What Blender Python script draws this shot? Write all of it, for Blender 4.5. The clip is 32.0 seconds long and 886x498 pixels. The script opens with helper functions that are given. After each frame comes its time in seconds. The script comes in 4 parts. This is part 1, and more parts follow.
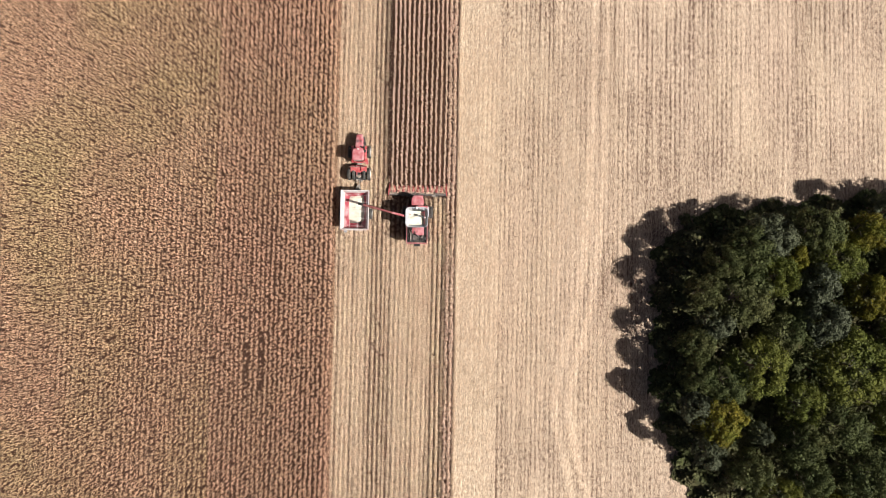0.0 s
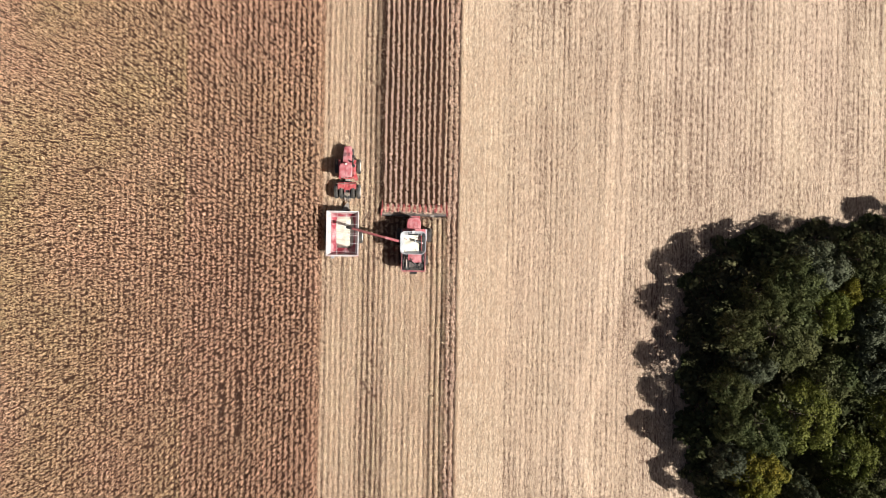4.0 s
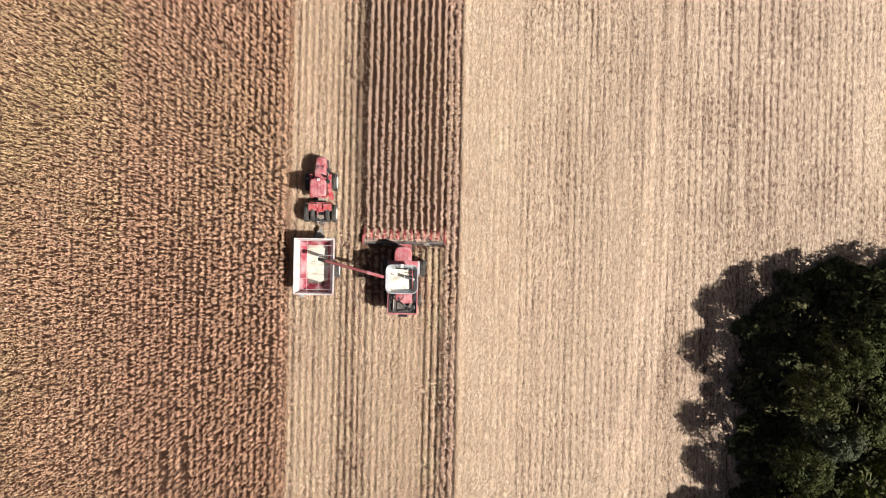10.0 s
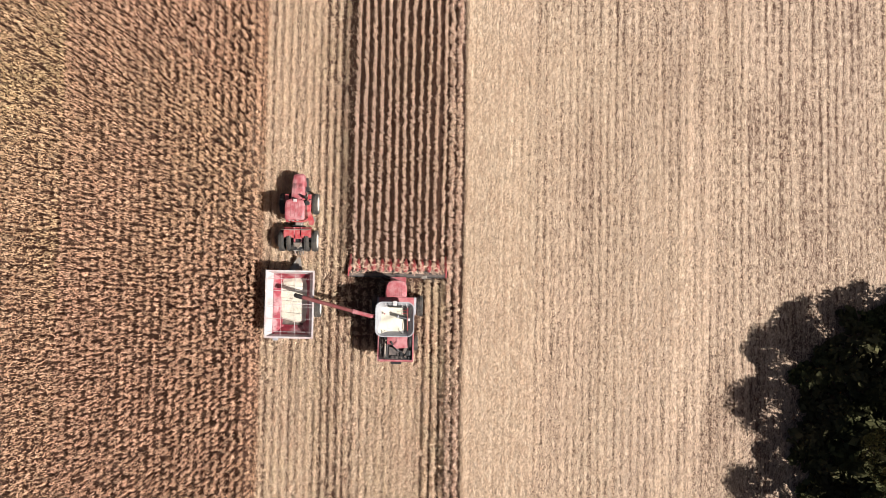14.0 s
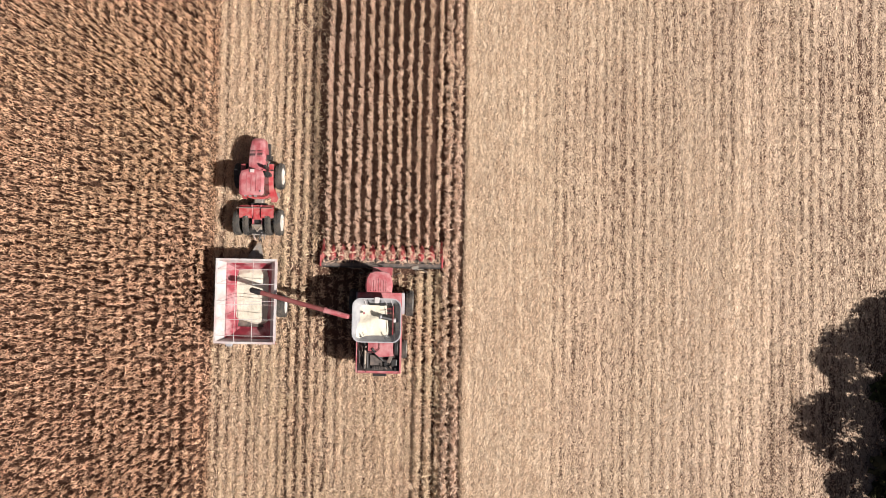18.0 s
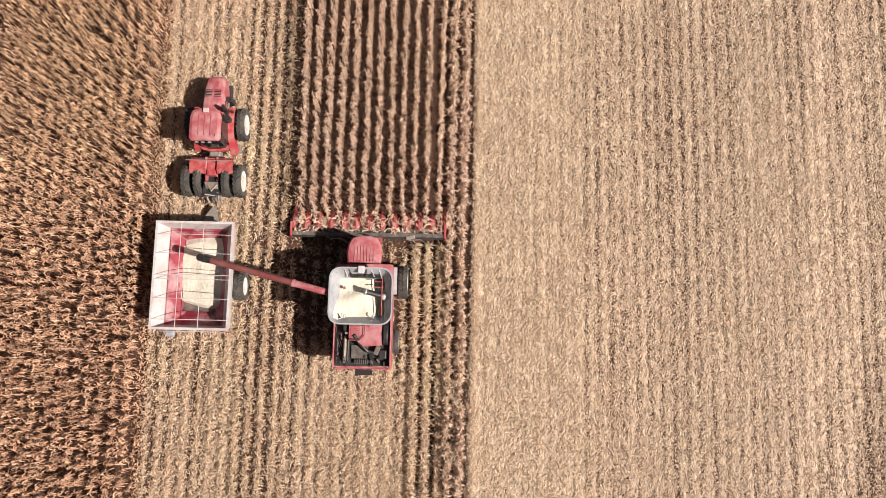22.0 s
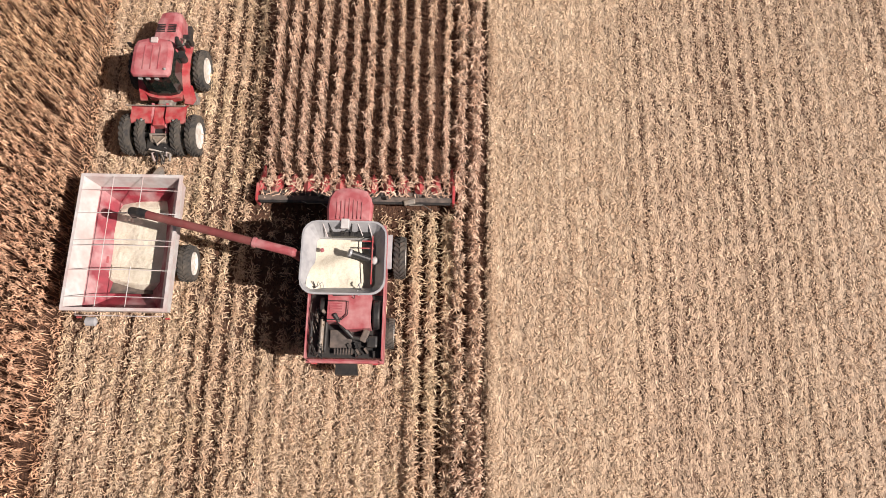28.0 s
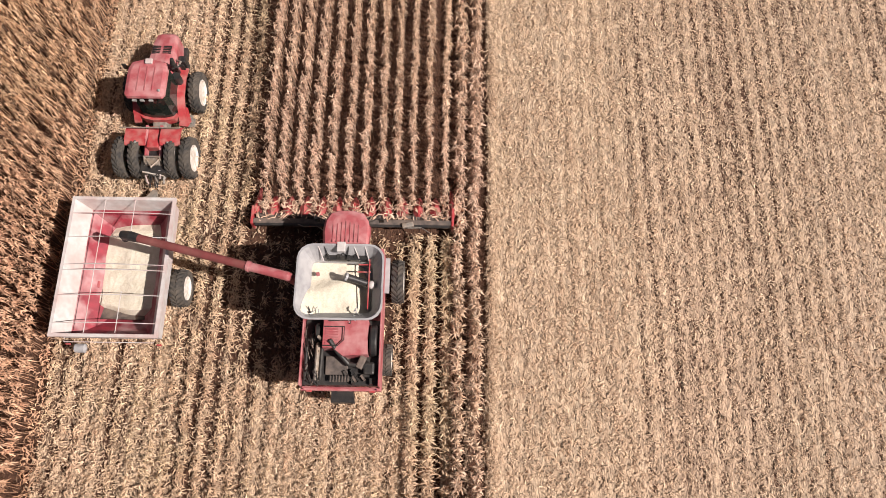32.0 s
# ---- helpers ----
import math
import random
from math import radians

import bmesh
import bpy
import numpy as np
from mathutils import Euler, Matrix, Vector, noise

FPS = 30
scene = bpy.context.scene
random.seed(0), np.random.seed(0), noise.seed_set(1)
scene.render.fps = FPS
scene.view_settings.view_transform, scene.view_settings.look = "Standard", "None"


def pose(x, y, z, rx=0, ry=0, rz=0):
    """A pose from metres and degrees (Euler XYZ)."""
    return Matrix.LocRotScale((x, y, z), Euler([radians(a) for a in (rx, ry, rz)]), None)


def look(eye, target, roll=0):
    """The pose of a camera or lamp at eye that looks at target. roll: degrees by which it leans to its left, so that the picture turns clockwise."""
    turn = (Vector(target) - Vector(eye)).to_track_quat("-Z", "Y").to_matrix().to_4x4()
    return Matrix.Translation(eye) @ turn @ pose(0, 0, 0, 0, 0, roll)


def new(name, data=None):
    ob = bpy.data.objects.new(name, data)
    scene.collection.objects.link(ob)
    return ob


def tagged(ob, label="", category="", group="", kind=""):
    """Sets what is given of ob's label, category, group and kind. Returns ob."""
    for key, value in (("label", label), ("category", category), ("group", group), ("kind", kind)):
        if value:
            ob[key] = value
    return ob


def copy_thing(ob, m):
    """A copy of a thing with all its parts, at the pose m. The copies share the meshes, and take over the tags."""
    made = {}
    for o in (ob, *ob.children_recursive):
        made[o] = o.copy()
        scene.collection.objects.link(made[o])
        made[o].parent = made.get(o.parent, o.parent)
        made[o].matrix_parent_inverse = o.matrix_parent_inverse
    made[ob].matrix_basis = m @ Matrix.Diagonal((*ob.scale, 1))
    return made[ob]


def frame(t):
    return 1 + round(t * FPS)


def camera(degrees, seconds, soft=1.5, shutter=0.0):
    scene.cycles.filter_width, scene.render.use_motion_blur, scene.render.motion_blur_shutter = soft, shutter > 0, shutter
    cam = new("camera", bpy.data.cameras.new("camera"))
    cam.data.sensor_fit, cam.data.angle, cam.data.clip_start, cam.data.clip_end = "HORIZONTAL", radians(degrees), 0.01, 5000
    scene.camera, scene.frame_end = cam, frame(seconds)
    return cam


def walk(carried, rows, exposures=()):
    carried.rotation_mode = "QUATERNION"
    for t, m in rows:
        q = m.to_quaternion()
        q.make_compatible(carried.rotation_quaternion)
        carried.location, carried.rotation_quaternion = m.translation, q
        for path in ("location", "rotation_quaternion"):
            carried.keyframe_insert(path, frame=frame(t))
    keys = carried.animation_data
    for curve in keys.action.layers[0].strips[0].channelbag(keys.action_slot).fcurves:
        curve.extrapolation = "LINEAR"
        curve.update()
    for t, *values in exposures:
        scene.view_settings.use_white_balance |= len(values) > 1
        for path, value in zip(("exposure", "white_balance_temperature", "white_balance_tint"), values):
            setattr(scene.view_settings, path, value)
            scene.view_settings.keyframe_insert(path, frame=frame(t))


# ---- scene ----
cam = camera(60, 32.0, soft=0.7)
# seconds, x, y, z, tilt forward, lean, heading: a drone that sinks from 124 m to 34 m
PATH = [
    (0, 4.91, -14.70, 123.68, 2.88, 0.25, 1.10),
    (0.5, 4.81, -12.24, 122.05, 2.65, 0.28, 1.10),
    (1, 4.75, -9.88, 120.51, 2.53, 0.29, 1.09),
    (1.5, 4.66, -7.65, 118.75, 2.07, 0.31, 1.09),
    (2, 4.64, -5.85, 116.72, 1.58, 0.31, 1.09),
    (2.5, 4.60, -4.65, 114.60, 1.11, 0.31, 1.08),
    (3, 4.63, -4.25, 112.71, 0.67, 0.30, 1.06),
    (3.5, 4.66, -4.88, 111.04, 0.44, 0.30, 1.02),
    (5.5, 5.07, -4.42, 104.63, -0.90, 0.32, 1.03),
    (6, 5.07, -3.68, 102.86, -1.05, 0.37, 1.05),
    (6.5, 5.16, -2.87, 101.08, -1.12, 0.42, 1.08),
    (7, 5.30, -2.71, 99.52, -0.74, 0.50, 1.07),
    (7.5, 5.39, -1.65, 97.45, -0.76, 0.58, 1.12),
    (8, 5.44, -0.70, 95.37, -0.68, 0.67, 1.18),
    (8.5, 5.50, -0.12, 93.34, -0.34, 0.73, 1.19),
    (9, 5.51, 0.24, 91.38, -0.16, 0.75, 1.21),
    (9.5, 5.55, -0.03, 90.01, 0.05, 0.72, 1.19),
    (10, 5.47, -0.63, 88.00, 0.12, 0.66, 1.20),
    (10.5, 5.40, -1.70, 86.01, 0.25, 0.57, 1.22),
    (11, 5.27, -2.56, 83.86, 0.19, 0.46, 1.23),
    (11.5, 5.08, -3.67, 82.21, 0.39, 0.37, 1.21),
    (12, 4.98, -4.03, 80.61, 0.65, 0.27, 1.20),
    (12.5, 4.74, -3.75, 78.71, 0.96, 0.22, 1.17),
    (13, 4.71, -3.17, 77.23, 1.45, 0.19, 1.14),
    (13.5, 4.65, -1.73, 75.32, 1.80, 0.21, 1.11),
    (14, 4.71, -0.59, 74.15, 2.62, 0.26, 1.04),
    (14.5, 4.71, 0.67, 72.12, 3.07, 0.33, 0.99),
    (16.5, 5.31, 0.15, 64.68, 3.80, 0.62, 0.91),
    (17, 5.48, -0.20, 63.09, 3.37, 0.63, 0.96),
    (17.5, 5.51, -0.38, 61.53, 2.78, 0.64, 0.99),
    (18, 5.39, -0.89, 59.57, 2.33, 0.64, 1.03),
    (18.5, 5.32, -1.70, 57.79, 2.24, 0.62, 1.04),
    (19, 5.30, -2.40, 56.27, 2.00, 0.58, 1.09),
    (19.5, 5.17, -3.46, 54.48, 2.19, 0.54, 1.13),
    (20, 5.11, -5.06, 52.70, 3.02, 0.50, 1.13),
    (20.5, 5.03, -6.49, 50.89, 3.78, 0.43, 1.15),
    (21, 4.94, -5.16, 49.75, 5.47, 0.35, 1.13),
    (21.5, 4.84, -5.46, 48.46, 7.01, 0.21, 1.15),
    (22, 4.69, -7.21, 46.72, 8.20, -0.00, 1.19),
    (22.5, 4.51, -8.64, 44.89, 9.02, -0.30, 1.32),
    (23, 4.38, -9.97, 43.25, 9.80, -0.60, 1.45),
    (23.5, 4.35, -11.03, 41.53, 10.23, -0.78, 1.54),
    (24, 4.37, -11.68, 39.95, 11.28, -0.86, 1.52),
    (24.5, 4.43, -11.76, 38.68, 11.72, -0.87, 1.54),
    (26.5, 4.35, -14.40, 35.93, 13.52, -0.63, 1.38),
    (27, 4.19, -14.09, 35.34, 14.77, -0.58, 1.23),
    (27.5, 4.15, -13.46, 35.46, 15.81, -0.53, 1.08),
    (28, 4.06, -12.85, 34.96, 17.35, -0.51, 0.90),
    (28.5, 4.00, -12.05, 34.82, 18.04, -0.57, 0.81),
    (29, 3.97, -11.67, 34.79, 18.59, -0.67, 0.75),
    (29.5, 3.92, -11.69, 34.77, 18.63, -0.77, 0.74),
    (30, 3.95, -12.10, 34.52, 18.47, -0.80, 0.76),
    (30.5, 4.00, -12.76, 34.29, 18.90, -0.72, 0.74),
    (31, 4.08, -12.87, 34.33, 18.61, -0.60, 0.79),
    (31.5, 4.15, -12.68, 34.29, 18.47, -0.45, 0.84),
    (32, 4.21, -12.63, 34.16, 19.17, -0.30, 0.81),
]
walk(cam, [(t, pose(x, y, z, rx, ry, rz)) for t, x, y, z, rx, ry, rz in PATH], exposures=[(0.0, 0.78, 6370, 7), (8.0, 0.79, 6360, 7), (14.0, 0.66, 6440, 10), (20.0, 0.51, 6700, 12), (32.0, 0.38, 6920, 16)])

# ---- light: afternoon sun from the +x side ----
SUN_EL, SUN_AZ = radians(45.7), math.atan2(-0.33, 0.92)      # azimuth of the sun, from +x
to_sun = Vector((math.cos(SUN_EL) * math.cos(SUN_AZ), math.cos(SUN_EL) * math.sin(SUN_AZ), math.sin(SUN_EL)))
world = bpy.data.worlds.new("sky")
scene.world = world
world.use_nodes = True
wn = world.node_tree
sky = wn.nodes.new("ShaderNodeTexSky")
sky.sky_type, sky.sun_disc = "NISHITA", False
sky.air_density, sky.dust_density, sky.ozone_density = 0.2, 2.0, 0.0
sky.sun_elevation, sky.sun_rotation = SUN_EL, math.pi / 2 - SUN_AZ
wn.links.new(sky.outputs[0], wn.nodes["Background"].inputs[0])
wn.nodes["Background"].inputs[1].default_value = 0.05
sun = new("sun", bpy.data.lights.new("sun", "SUN"))
sun.data.energy, sun.data.angle, sun.data.color = 5.0, radians(0.53), (1.0, 0.96, 0.91)
sun.matrix_world = look(to_sun * 200, (0, 0, 0))


# ---- materials ----
def mat(name, c1, c2, scale=3.0, c3=None, scale3=0.1, amount3=0.6, rough=0.7, metal=0.0, bump=0.0, bump_scale=30.0, island=0.0, through_light=0.0, spread=0.18, per_object=0.0, cells=0.0, gloss=0.5):
    """Two colours mixed by a fine noise, a third by a broad one; island: brightness change from piece to piece."""
    m = bpy.data.materials.new(name)
    m.use_nodes = True
    nt = m.node_tree
    N, L = nt.nodes.new, nt.links.new
    b = nt.nodes["Principled BSDF"]
    b.inputs["Roughness"].default_value, b.inputs["Metallic"].default_value = rough, metal
    b.inputs["Specular IOR Level"].default_value = gloss
    geo = N("ShaderNodeNewGeometry")

    def noise_mix(s, a_col, b_col, sp, detail=4.0):
        n = N("ShaderNodeTexNoise")
        n.inputs["Scale"].default_value, n.inputs["Detail"].default_value = s, detail
        L(geo.outputs["Position"], n.inputs["Vector"])
        r = N("ShaderNodeMapRange")
        r.inputs["From Min"].default_value, r.inputs["From Max"].default_value = 0.5 - sp, 0.5 + sp
        L(n.outputs["Fac"], r.inputs["Value"])
        x = N("ShaderNodeMix")
        x.data_type = "RGBA"
        L(r.outputs[0], x.inputs[0])
        for i, c in ((6, a_col), (7, b_col)):
            if isinstance(c, tuple):
                x.inputs[i].default_value = (*c, 1)
            else:
                L(c, x.inputs[i])
        return x.outputs[2], r.outputs[0]

    col, _ = noise_mix(scale, c1, c2, spread)
    if c3:
        n3 = N("ShaderNodeTexNoise")
        n3.inputs["Scale"].default_value, n3.inputs["Detail"].default_value = scale3, 3.0
        L(geo.outputs["Position"], n3.inputs["Vector"])
        r3 = N("ShaderNodeMapRange")
        r3.inputs["From Min"].default_value, r3.inputs["From Max"].default_value, r3.inputs["To Max"].default_value = 0.42, 0.66, amount3
        L(n3.outputs["Fac"], r3.inputs["Value"])
        x = N("ShaderNodeMix")
        x.data_type = "RGBA"
        L(r3.outputs[0], x.inputs[0])
        L(col, x.inputs[6])
        x.inputs[7].default_value = (*c3, 1)
        col = x.outputs[2]
    if island or per_object:
        if island:
            rnd = geo.outputs["Random Per Island"]
        else:
            rnd = N("ShaderNodeObjectInfo").outputs["Random"]
        k = island or per_object
        r = N("ShaderNodeMapRange")
        r.inputs["To Min"].default_value, r.inputs["To Max"].default_value = 1 - k, 1 + k
        L(rnd, r.inputs["Value"])
        h = N("ShaderNodeHueSaturation")
        L(r.outputs[0], h.inputs["Value"])
        L(col, h.inputs["Color"])
        col = h.outputs[0]
    if cells:
        vo = N("ShaderNodeTexVoronoi")
        vo.voronoi_dimensions, vo.inputs["Scale"].default_value = "2D", 3.2
        L(geo.outputs["Position"], vo.inputs["Vector"])
        r = N("ShaderNodeMapRange")
        r.inputs["To Min"].default_value, r.inputs["To Max"].default_value = 1 - cells, 1 + cells
        L(vo.outputs["Color"], r.inputs["Value"])
        h = N("ShaderNodeHueSaturation")
        L(r.outputs[0], h.inputs["Value"])
        L(col, h.inputs["Color"])
        col = h.outputs[0]
    L(col, b.inputs["Base Color"])
    if bump:
        n = N("ShaderNodeTexNoise")
        n.inputs["Scale"].default_value, n.inputs["Detail"].default_value = bump_scale, 6.0
        L(geo.outputs["Position"], n.inputs["Vector"])
        bp = N("ShaderNodeBump")
        bp.inputs["Strength"].default_value, bp.inputs["Distance"].default_value = bump, 0.05
        L(n.outputs["Fac"], bp.inputs["Height"])
        L(bp.outputs[0], b.inputs["Normal"])
    if through_light:
        tr = N("ShaderNodeBsdfTranslucent")
        L(col, tr.inputs["Color"])
        mx = N("ShaderNodeMixShader")
        mx.inputs[0].default_value = through_light
        L(b.outputs[0], mx.inputs[1])
        L(tr.outputs[0], mx.inputs[2])
        L(mx.outputs[0], nt.nodes["Material Output"].inputs["Surface"])
    return m


RED = mat("faded red paint", (0.38, 0.092, 0.102), (0.32, 0.07, 0.08), 5.0, (0.49, 0.255, 0.255), 1.6, 0.75, rough=0.55, bump=0.03, bump_scale=8)
RED_BRIGHT = mat("red paint", (0.42, 0.05, 0.055), (0.33, 0.04, 0.045), 6.0, (0.42, 0.19, 0.17), 2.5, 0.65, rough=0.45)
LINING = mat("scraped crimson lining paint", (0.30, 0.032, 0.05), (0.20, 0.025, 0.038), 3.0, (0.52, 0.38, 0.38), 1.1, 0.6, rough=0.55)
RED_DUSTY = mat("dusty red panels", (0.28, 0.04, 0.055), (0.36, 0.095, 0.11), 2.5, (0.30, 0.15, 0.14), 0.9, 0.6, rough=0.6)
WHITE = mat("weathered white paint", (0.55, 0.53, 0.52), (0.46, 0.43, 0.42), 4.0, (0.46, 0.31, 0.29), 1.1, 0.65, rough=0.55, bump=0.03, bump_scale=10)
GREY = mat("grey sheet steel", (0.37, 0.37, 0.385), (0.28, 0.28, 0.295), 4.0, (0.42, 0.415, 0.42), 1.2, 0.6, rough=0.55, metal=0.1)
STEEL = mat("bare dusty steel", (0.33, 0.30, 0.27), (0.20, 0.18, 0.16), 7.0, (0.30, 0.20, 0.12), 2.0, 0.5, rough=0.55, metal=0.3)
DECK = mat("grimy brown deck steel", (0.12, 0.095, 0.085), (0.05, 0.042, 0.038), 5.0, (0.20, 0.15, 0.12), 2.0, 0.6, rough=0.7)
BLACK = mat("black engine parts", (0.014, 0.014, 0.016), (0.03, 0.028, 0.027), 6.0, (0.07, 0.06, 0.05), 2.5, 0.35, rough=0.45)
RUBBER = mat("dusty tyre rubber", (0.03, 0.03, 0.031), (0.075, 0.066, 0.056), 6.0, (0.14, 0.115, 0.09), 2.0, 0.5, rough=0.9)
RIM = mat("white wheel rim paint", (0.74, 0.72, 0.69), (0.55, 0.52, 0.48), 6.0, (0.40, 0.32, 0.24), 3.0, 0.5, rough=0.5)
GRAIN = mat("pale shelled corn", (0.66, 0.615, 0.51), (0.55, 0.49, 0.38), 18.0, (0.69, 0.65, 0.56), 2.0, 0.6, rough=0.85, bump=0.3, bump_scale=60)
AUGER_RED = mat("worn maroon tube paint", (0.20, 0.05, 0.05), (0.15, 0.04, 0.038), 4.0, (0.22, 0.10, 0.085), 1.2, 0.6, rough=0.55)
GLASS = mat("tinted cab glass", (0.012, 0.016, 0.014), (0.02, 0.025, 0.02), 2.0, rough=0.06)
LAMP = mat("lamp glass", (0.30, 0.31, 0.30), (0.2, 0.21, 0.2), 8.0, rough=0.15)
CORN = mat("dry corn leaves", (0.63, 0.46, 0.35), (0.44, 0.265, 0.185), 2.5, (0.42, 0.315, 0.17), 0.07, 0.3, rough=0.5, island=0.45, cells=0.15, through_light=0.05, gloss=0.4)
CORN_RED = mat("reddish dry corn leaves", (0.61, 0.39, 0.26), (0.42, 0.225, 0.14), 1.6, (0.45, 0.325, 0.165), 0.05, 0.3, rough=0.55, island=0.34, cells=0.3, through_light=0.05, gloss=0.35)
CORN_OLIVE = mat("olive brown dry corn leaves", (0.60, 0.40, 0.262), (0.45, 0.255, 0.155), 1.6, (0.45, 0.355, 0.165), 0.04, 0.6, rough=0.65, island=0.22, cells=0.28, through_light=0.05, gloss=0.25)
STUBBLE = mat("cut stalks and husks", (0.64, 0.475, 0.335), (0.47, 0.305, 0.2), 1.5, (0.59, 0.47, 0.30), 0.3, 0.5, rough=0.6, island=0.34, cells=0.12, through_light=0.06, gloss=0.35)
LITTER = mat("bleached straw litter", (0.62, 0.475, 0.345), (0.47, 0.335, 0.23), 0.8, (0.47, 0.315, 0.215), 0.12, 0.5, rough=0.75, island=0.32, through_light=0.05, gloss=0.25)
BARK = mat("tree bark", (0.11, 0.085, 0.06), (0.06, 0.045, 0.035), 6.0, rough=0.9, bump=0.4)
LEAF = mat("green tree leaves", (0.08, 0.094, 0.022), (0.115, 0.122, 0.026), 0.6, (0.13, 0.122, 0.024), 0.13, 0.6, rough=0.6, island=0.4, through_light=0.25, gloss=0.1)
LEAF_DARK = mat("dark green tree leaves", (0.052, 0.062, 0.024), (0.075, 0.083, 0.03), 0.6, (0.092, 0.086, 0.034), 0.15, 0.6, rough=0.6, island=0.4, through_light=0.22, gloss=0.08)
LEAF_GREY = mat("grey-green tree leaves", (0.068, 0.075, 0.045), (0.09, 0.096, 0.058), 0.8, (0.075, 0.078, 0.04), 0.15, 0.5, rough=0.6, island=0.4, through_light=0.2, gloss=0.1)
LEAF_GOLD = mat("yellowing tree leaves", (0.12, 0.112, 0.015), (0.085, 0.09, 0.015), 0.7, (0.16, 0.115, 0.016), 0.3, 0.6, rough=0.6, island=0.4, through_light=0.22, gloss=0.1)
SHRUB = mat("dark undergrowth leaves", (0.068, 0.076, 0.032), (0.09, 0.094, 0.037), 0.5, (0.12, 0.095, 0.052), 0.2, 0.6, rough=0.7, island=0.45, through_light=0.18, gloss=0.08)


def ground_material():
    """Straw over soil: long streaks along the rows, row lines 0.762 m apart, bare soil between, broad pale and brown patches."""
    m = bpy.data.materials.new("harvested field soil and straw")
    m.use_nodes = True
    nt = m.node_tree
    N, L = nt.nodes.new, nt.links.new
    b = nt.nodes["Principled BSDF"]
    b.inputs["Roughness"].default_value = 0.9
    geo = N("ShaderNodeNewGeometry")

    def stretched(sx, sy, detail):
        mp = N("ShaderNodeMapping")
        mp.inputs["Scale"].default_value = (sx, sy, 1)
        L(geo.outputs["Position"], mp.inputs["Vector"])
        n = N("ShaderNodeTexNoise")
        n.inputs["Scale"].default_value, n.inputs["Detail"].default_value = 1.0, detail
        L(mp.outputs[0], n.inputs["Vector"])
        return n.outputs["Fac"]

    def rng(v, a, c, lo=0.0, hi=1.0):
        r = N("ShaderNodeMapRange")
        for k, x in (("From Min", a), ("From Max", c), ("To Min", lo), ("To Max", hi)):
            r.inputs[k].default_value = x
        L(v, r.inputs["Value"])
        return r.outputs[0]

    def mth(op, a, c):
        x = N("ShaderNodeMath")
        x.operation = op
        for i, v in enumerate((a, c)):
            if isinstance(v, (int, float)):
                x.inputs[i].default_value = v
            else:
                L(v, x.inputs[i])
        return x.outputs[0]

    def mix(f, a, c):
        x = N("ShaderNodeMix")
        x.data_type = "RGBA"
        L(f, x.inputs[0])
        for i, v in ((6, a), (7, c)):
            if isinstance(v, tuple):
                x.inputs[i].default_value = (*v, 1)
            else:
                L(v, x.inputs[i])
        return x.outputs[2]

    xyz = N("ShaderNodeSeparateXYZ")
    L(geo.outputs["Position"], xyz.inputs[0])
    def band(v, a, c, soft=0.25):
        """1 between a and c, 0 outside."""
        return mth("MULTIPLY", rng(v, a - soft, a + soft), rng(v, c - soft, c + soft, 1.0, 0.0))

    x, y = xyz.outputs[0], xyz.outputs[1]
    wob = stretched(0.4, 0.25, 2.0)
    phase = mth("ADD", mth("MULTIPLY", x, 2 * math.pi / 0.762), mth("MULTIPLY", wob, 2.6))
    rows_seen = mth("MULTIPLY", rng(stretched(0.25, 0.06, 3.0), 0.35, 0.65, 0.025, 0.095), rng(mth("MULTIPLY", band(x, 33.0, 200.0, 5.0), band(y, -90.0, 6.0, 8.0)), 0.0, 1.0, 1.0, 0.15))
    row = mth("MULTIPLY", mth("SINE", phase, 0.0), rows_seen)
    fine = stretched(13.0, 6.5, 6.0)
    clump = rng(stretched(3.6, 1.5, 4.0), 0.3, 0.7, -0.14, 0.13)
    line = rng(stretched(2.4, 0.05, 3.0), 0.3, 0.7, -0.09, 0.09)
    streak = rng(stretched(0.35, 0.008, 3.0), 0.3, 0.7, -0.05, 0.05)
    patch = rng(stretched(0.06, 0.04, 4.0), 0.3, 0.7, -0.10, 0.10)
    f = fine
    for extra in (clump, line, row, streak, patch):
        f = mth("ADD", f, extra)
    # how much straw lies on the soil, strip by strip
    cover = mth("MULTIPLY", mth("MULTIPLY", band(x, -73.0, -13.3), band(y, -62.0, 48.0)), -0.30)
    for x0, x1, amount in ((-13.3, -12.95, -0.10), (6.3, 13.0, 0.13), (-12.95, -12.0, -0.06), (-12.3, -10.4, 0.07), (-10.3, -9.7, -0.06), (-9.6, -7.9, 0.09), (-3.4, -1.5, 0.08), (-1.3, -0.3, -0.05), (-0.2, 1.0, 0.09), (1.1, 2.6, -0.05), (-7.8, -4.4, -0.15), (2.8, 4.6, -0.18), (4.6, 6.25, -0.26), (-4.4, 2.8, -0.05)):
        cover = mth("ADD", cover, mth("MULTIPLY", band(x, x0, x1), amount))
    cover = mth("ADD", cover, mth("MULTIPLY", mth("MULTIPLY", band(x, -4.9, 6.2, 0.5), band(y, -6.6, 50.0, 0.8)), -0.34))
    cover = mth("ADD", cover, mth("MULTIPLY", mth("MULTIPLY", band(x, -3.6, 3.2, 0.8), band(y, -40.0, -8.2, 1.2)), 0.12))
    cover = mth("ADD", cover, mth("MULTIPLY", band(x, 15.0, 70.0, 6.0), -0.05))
    f = mth("ADD", f, cover)
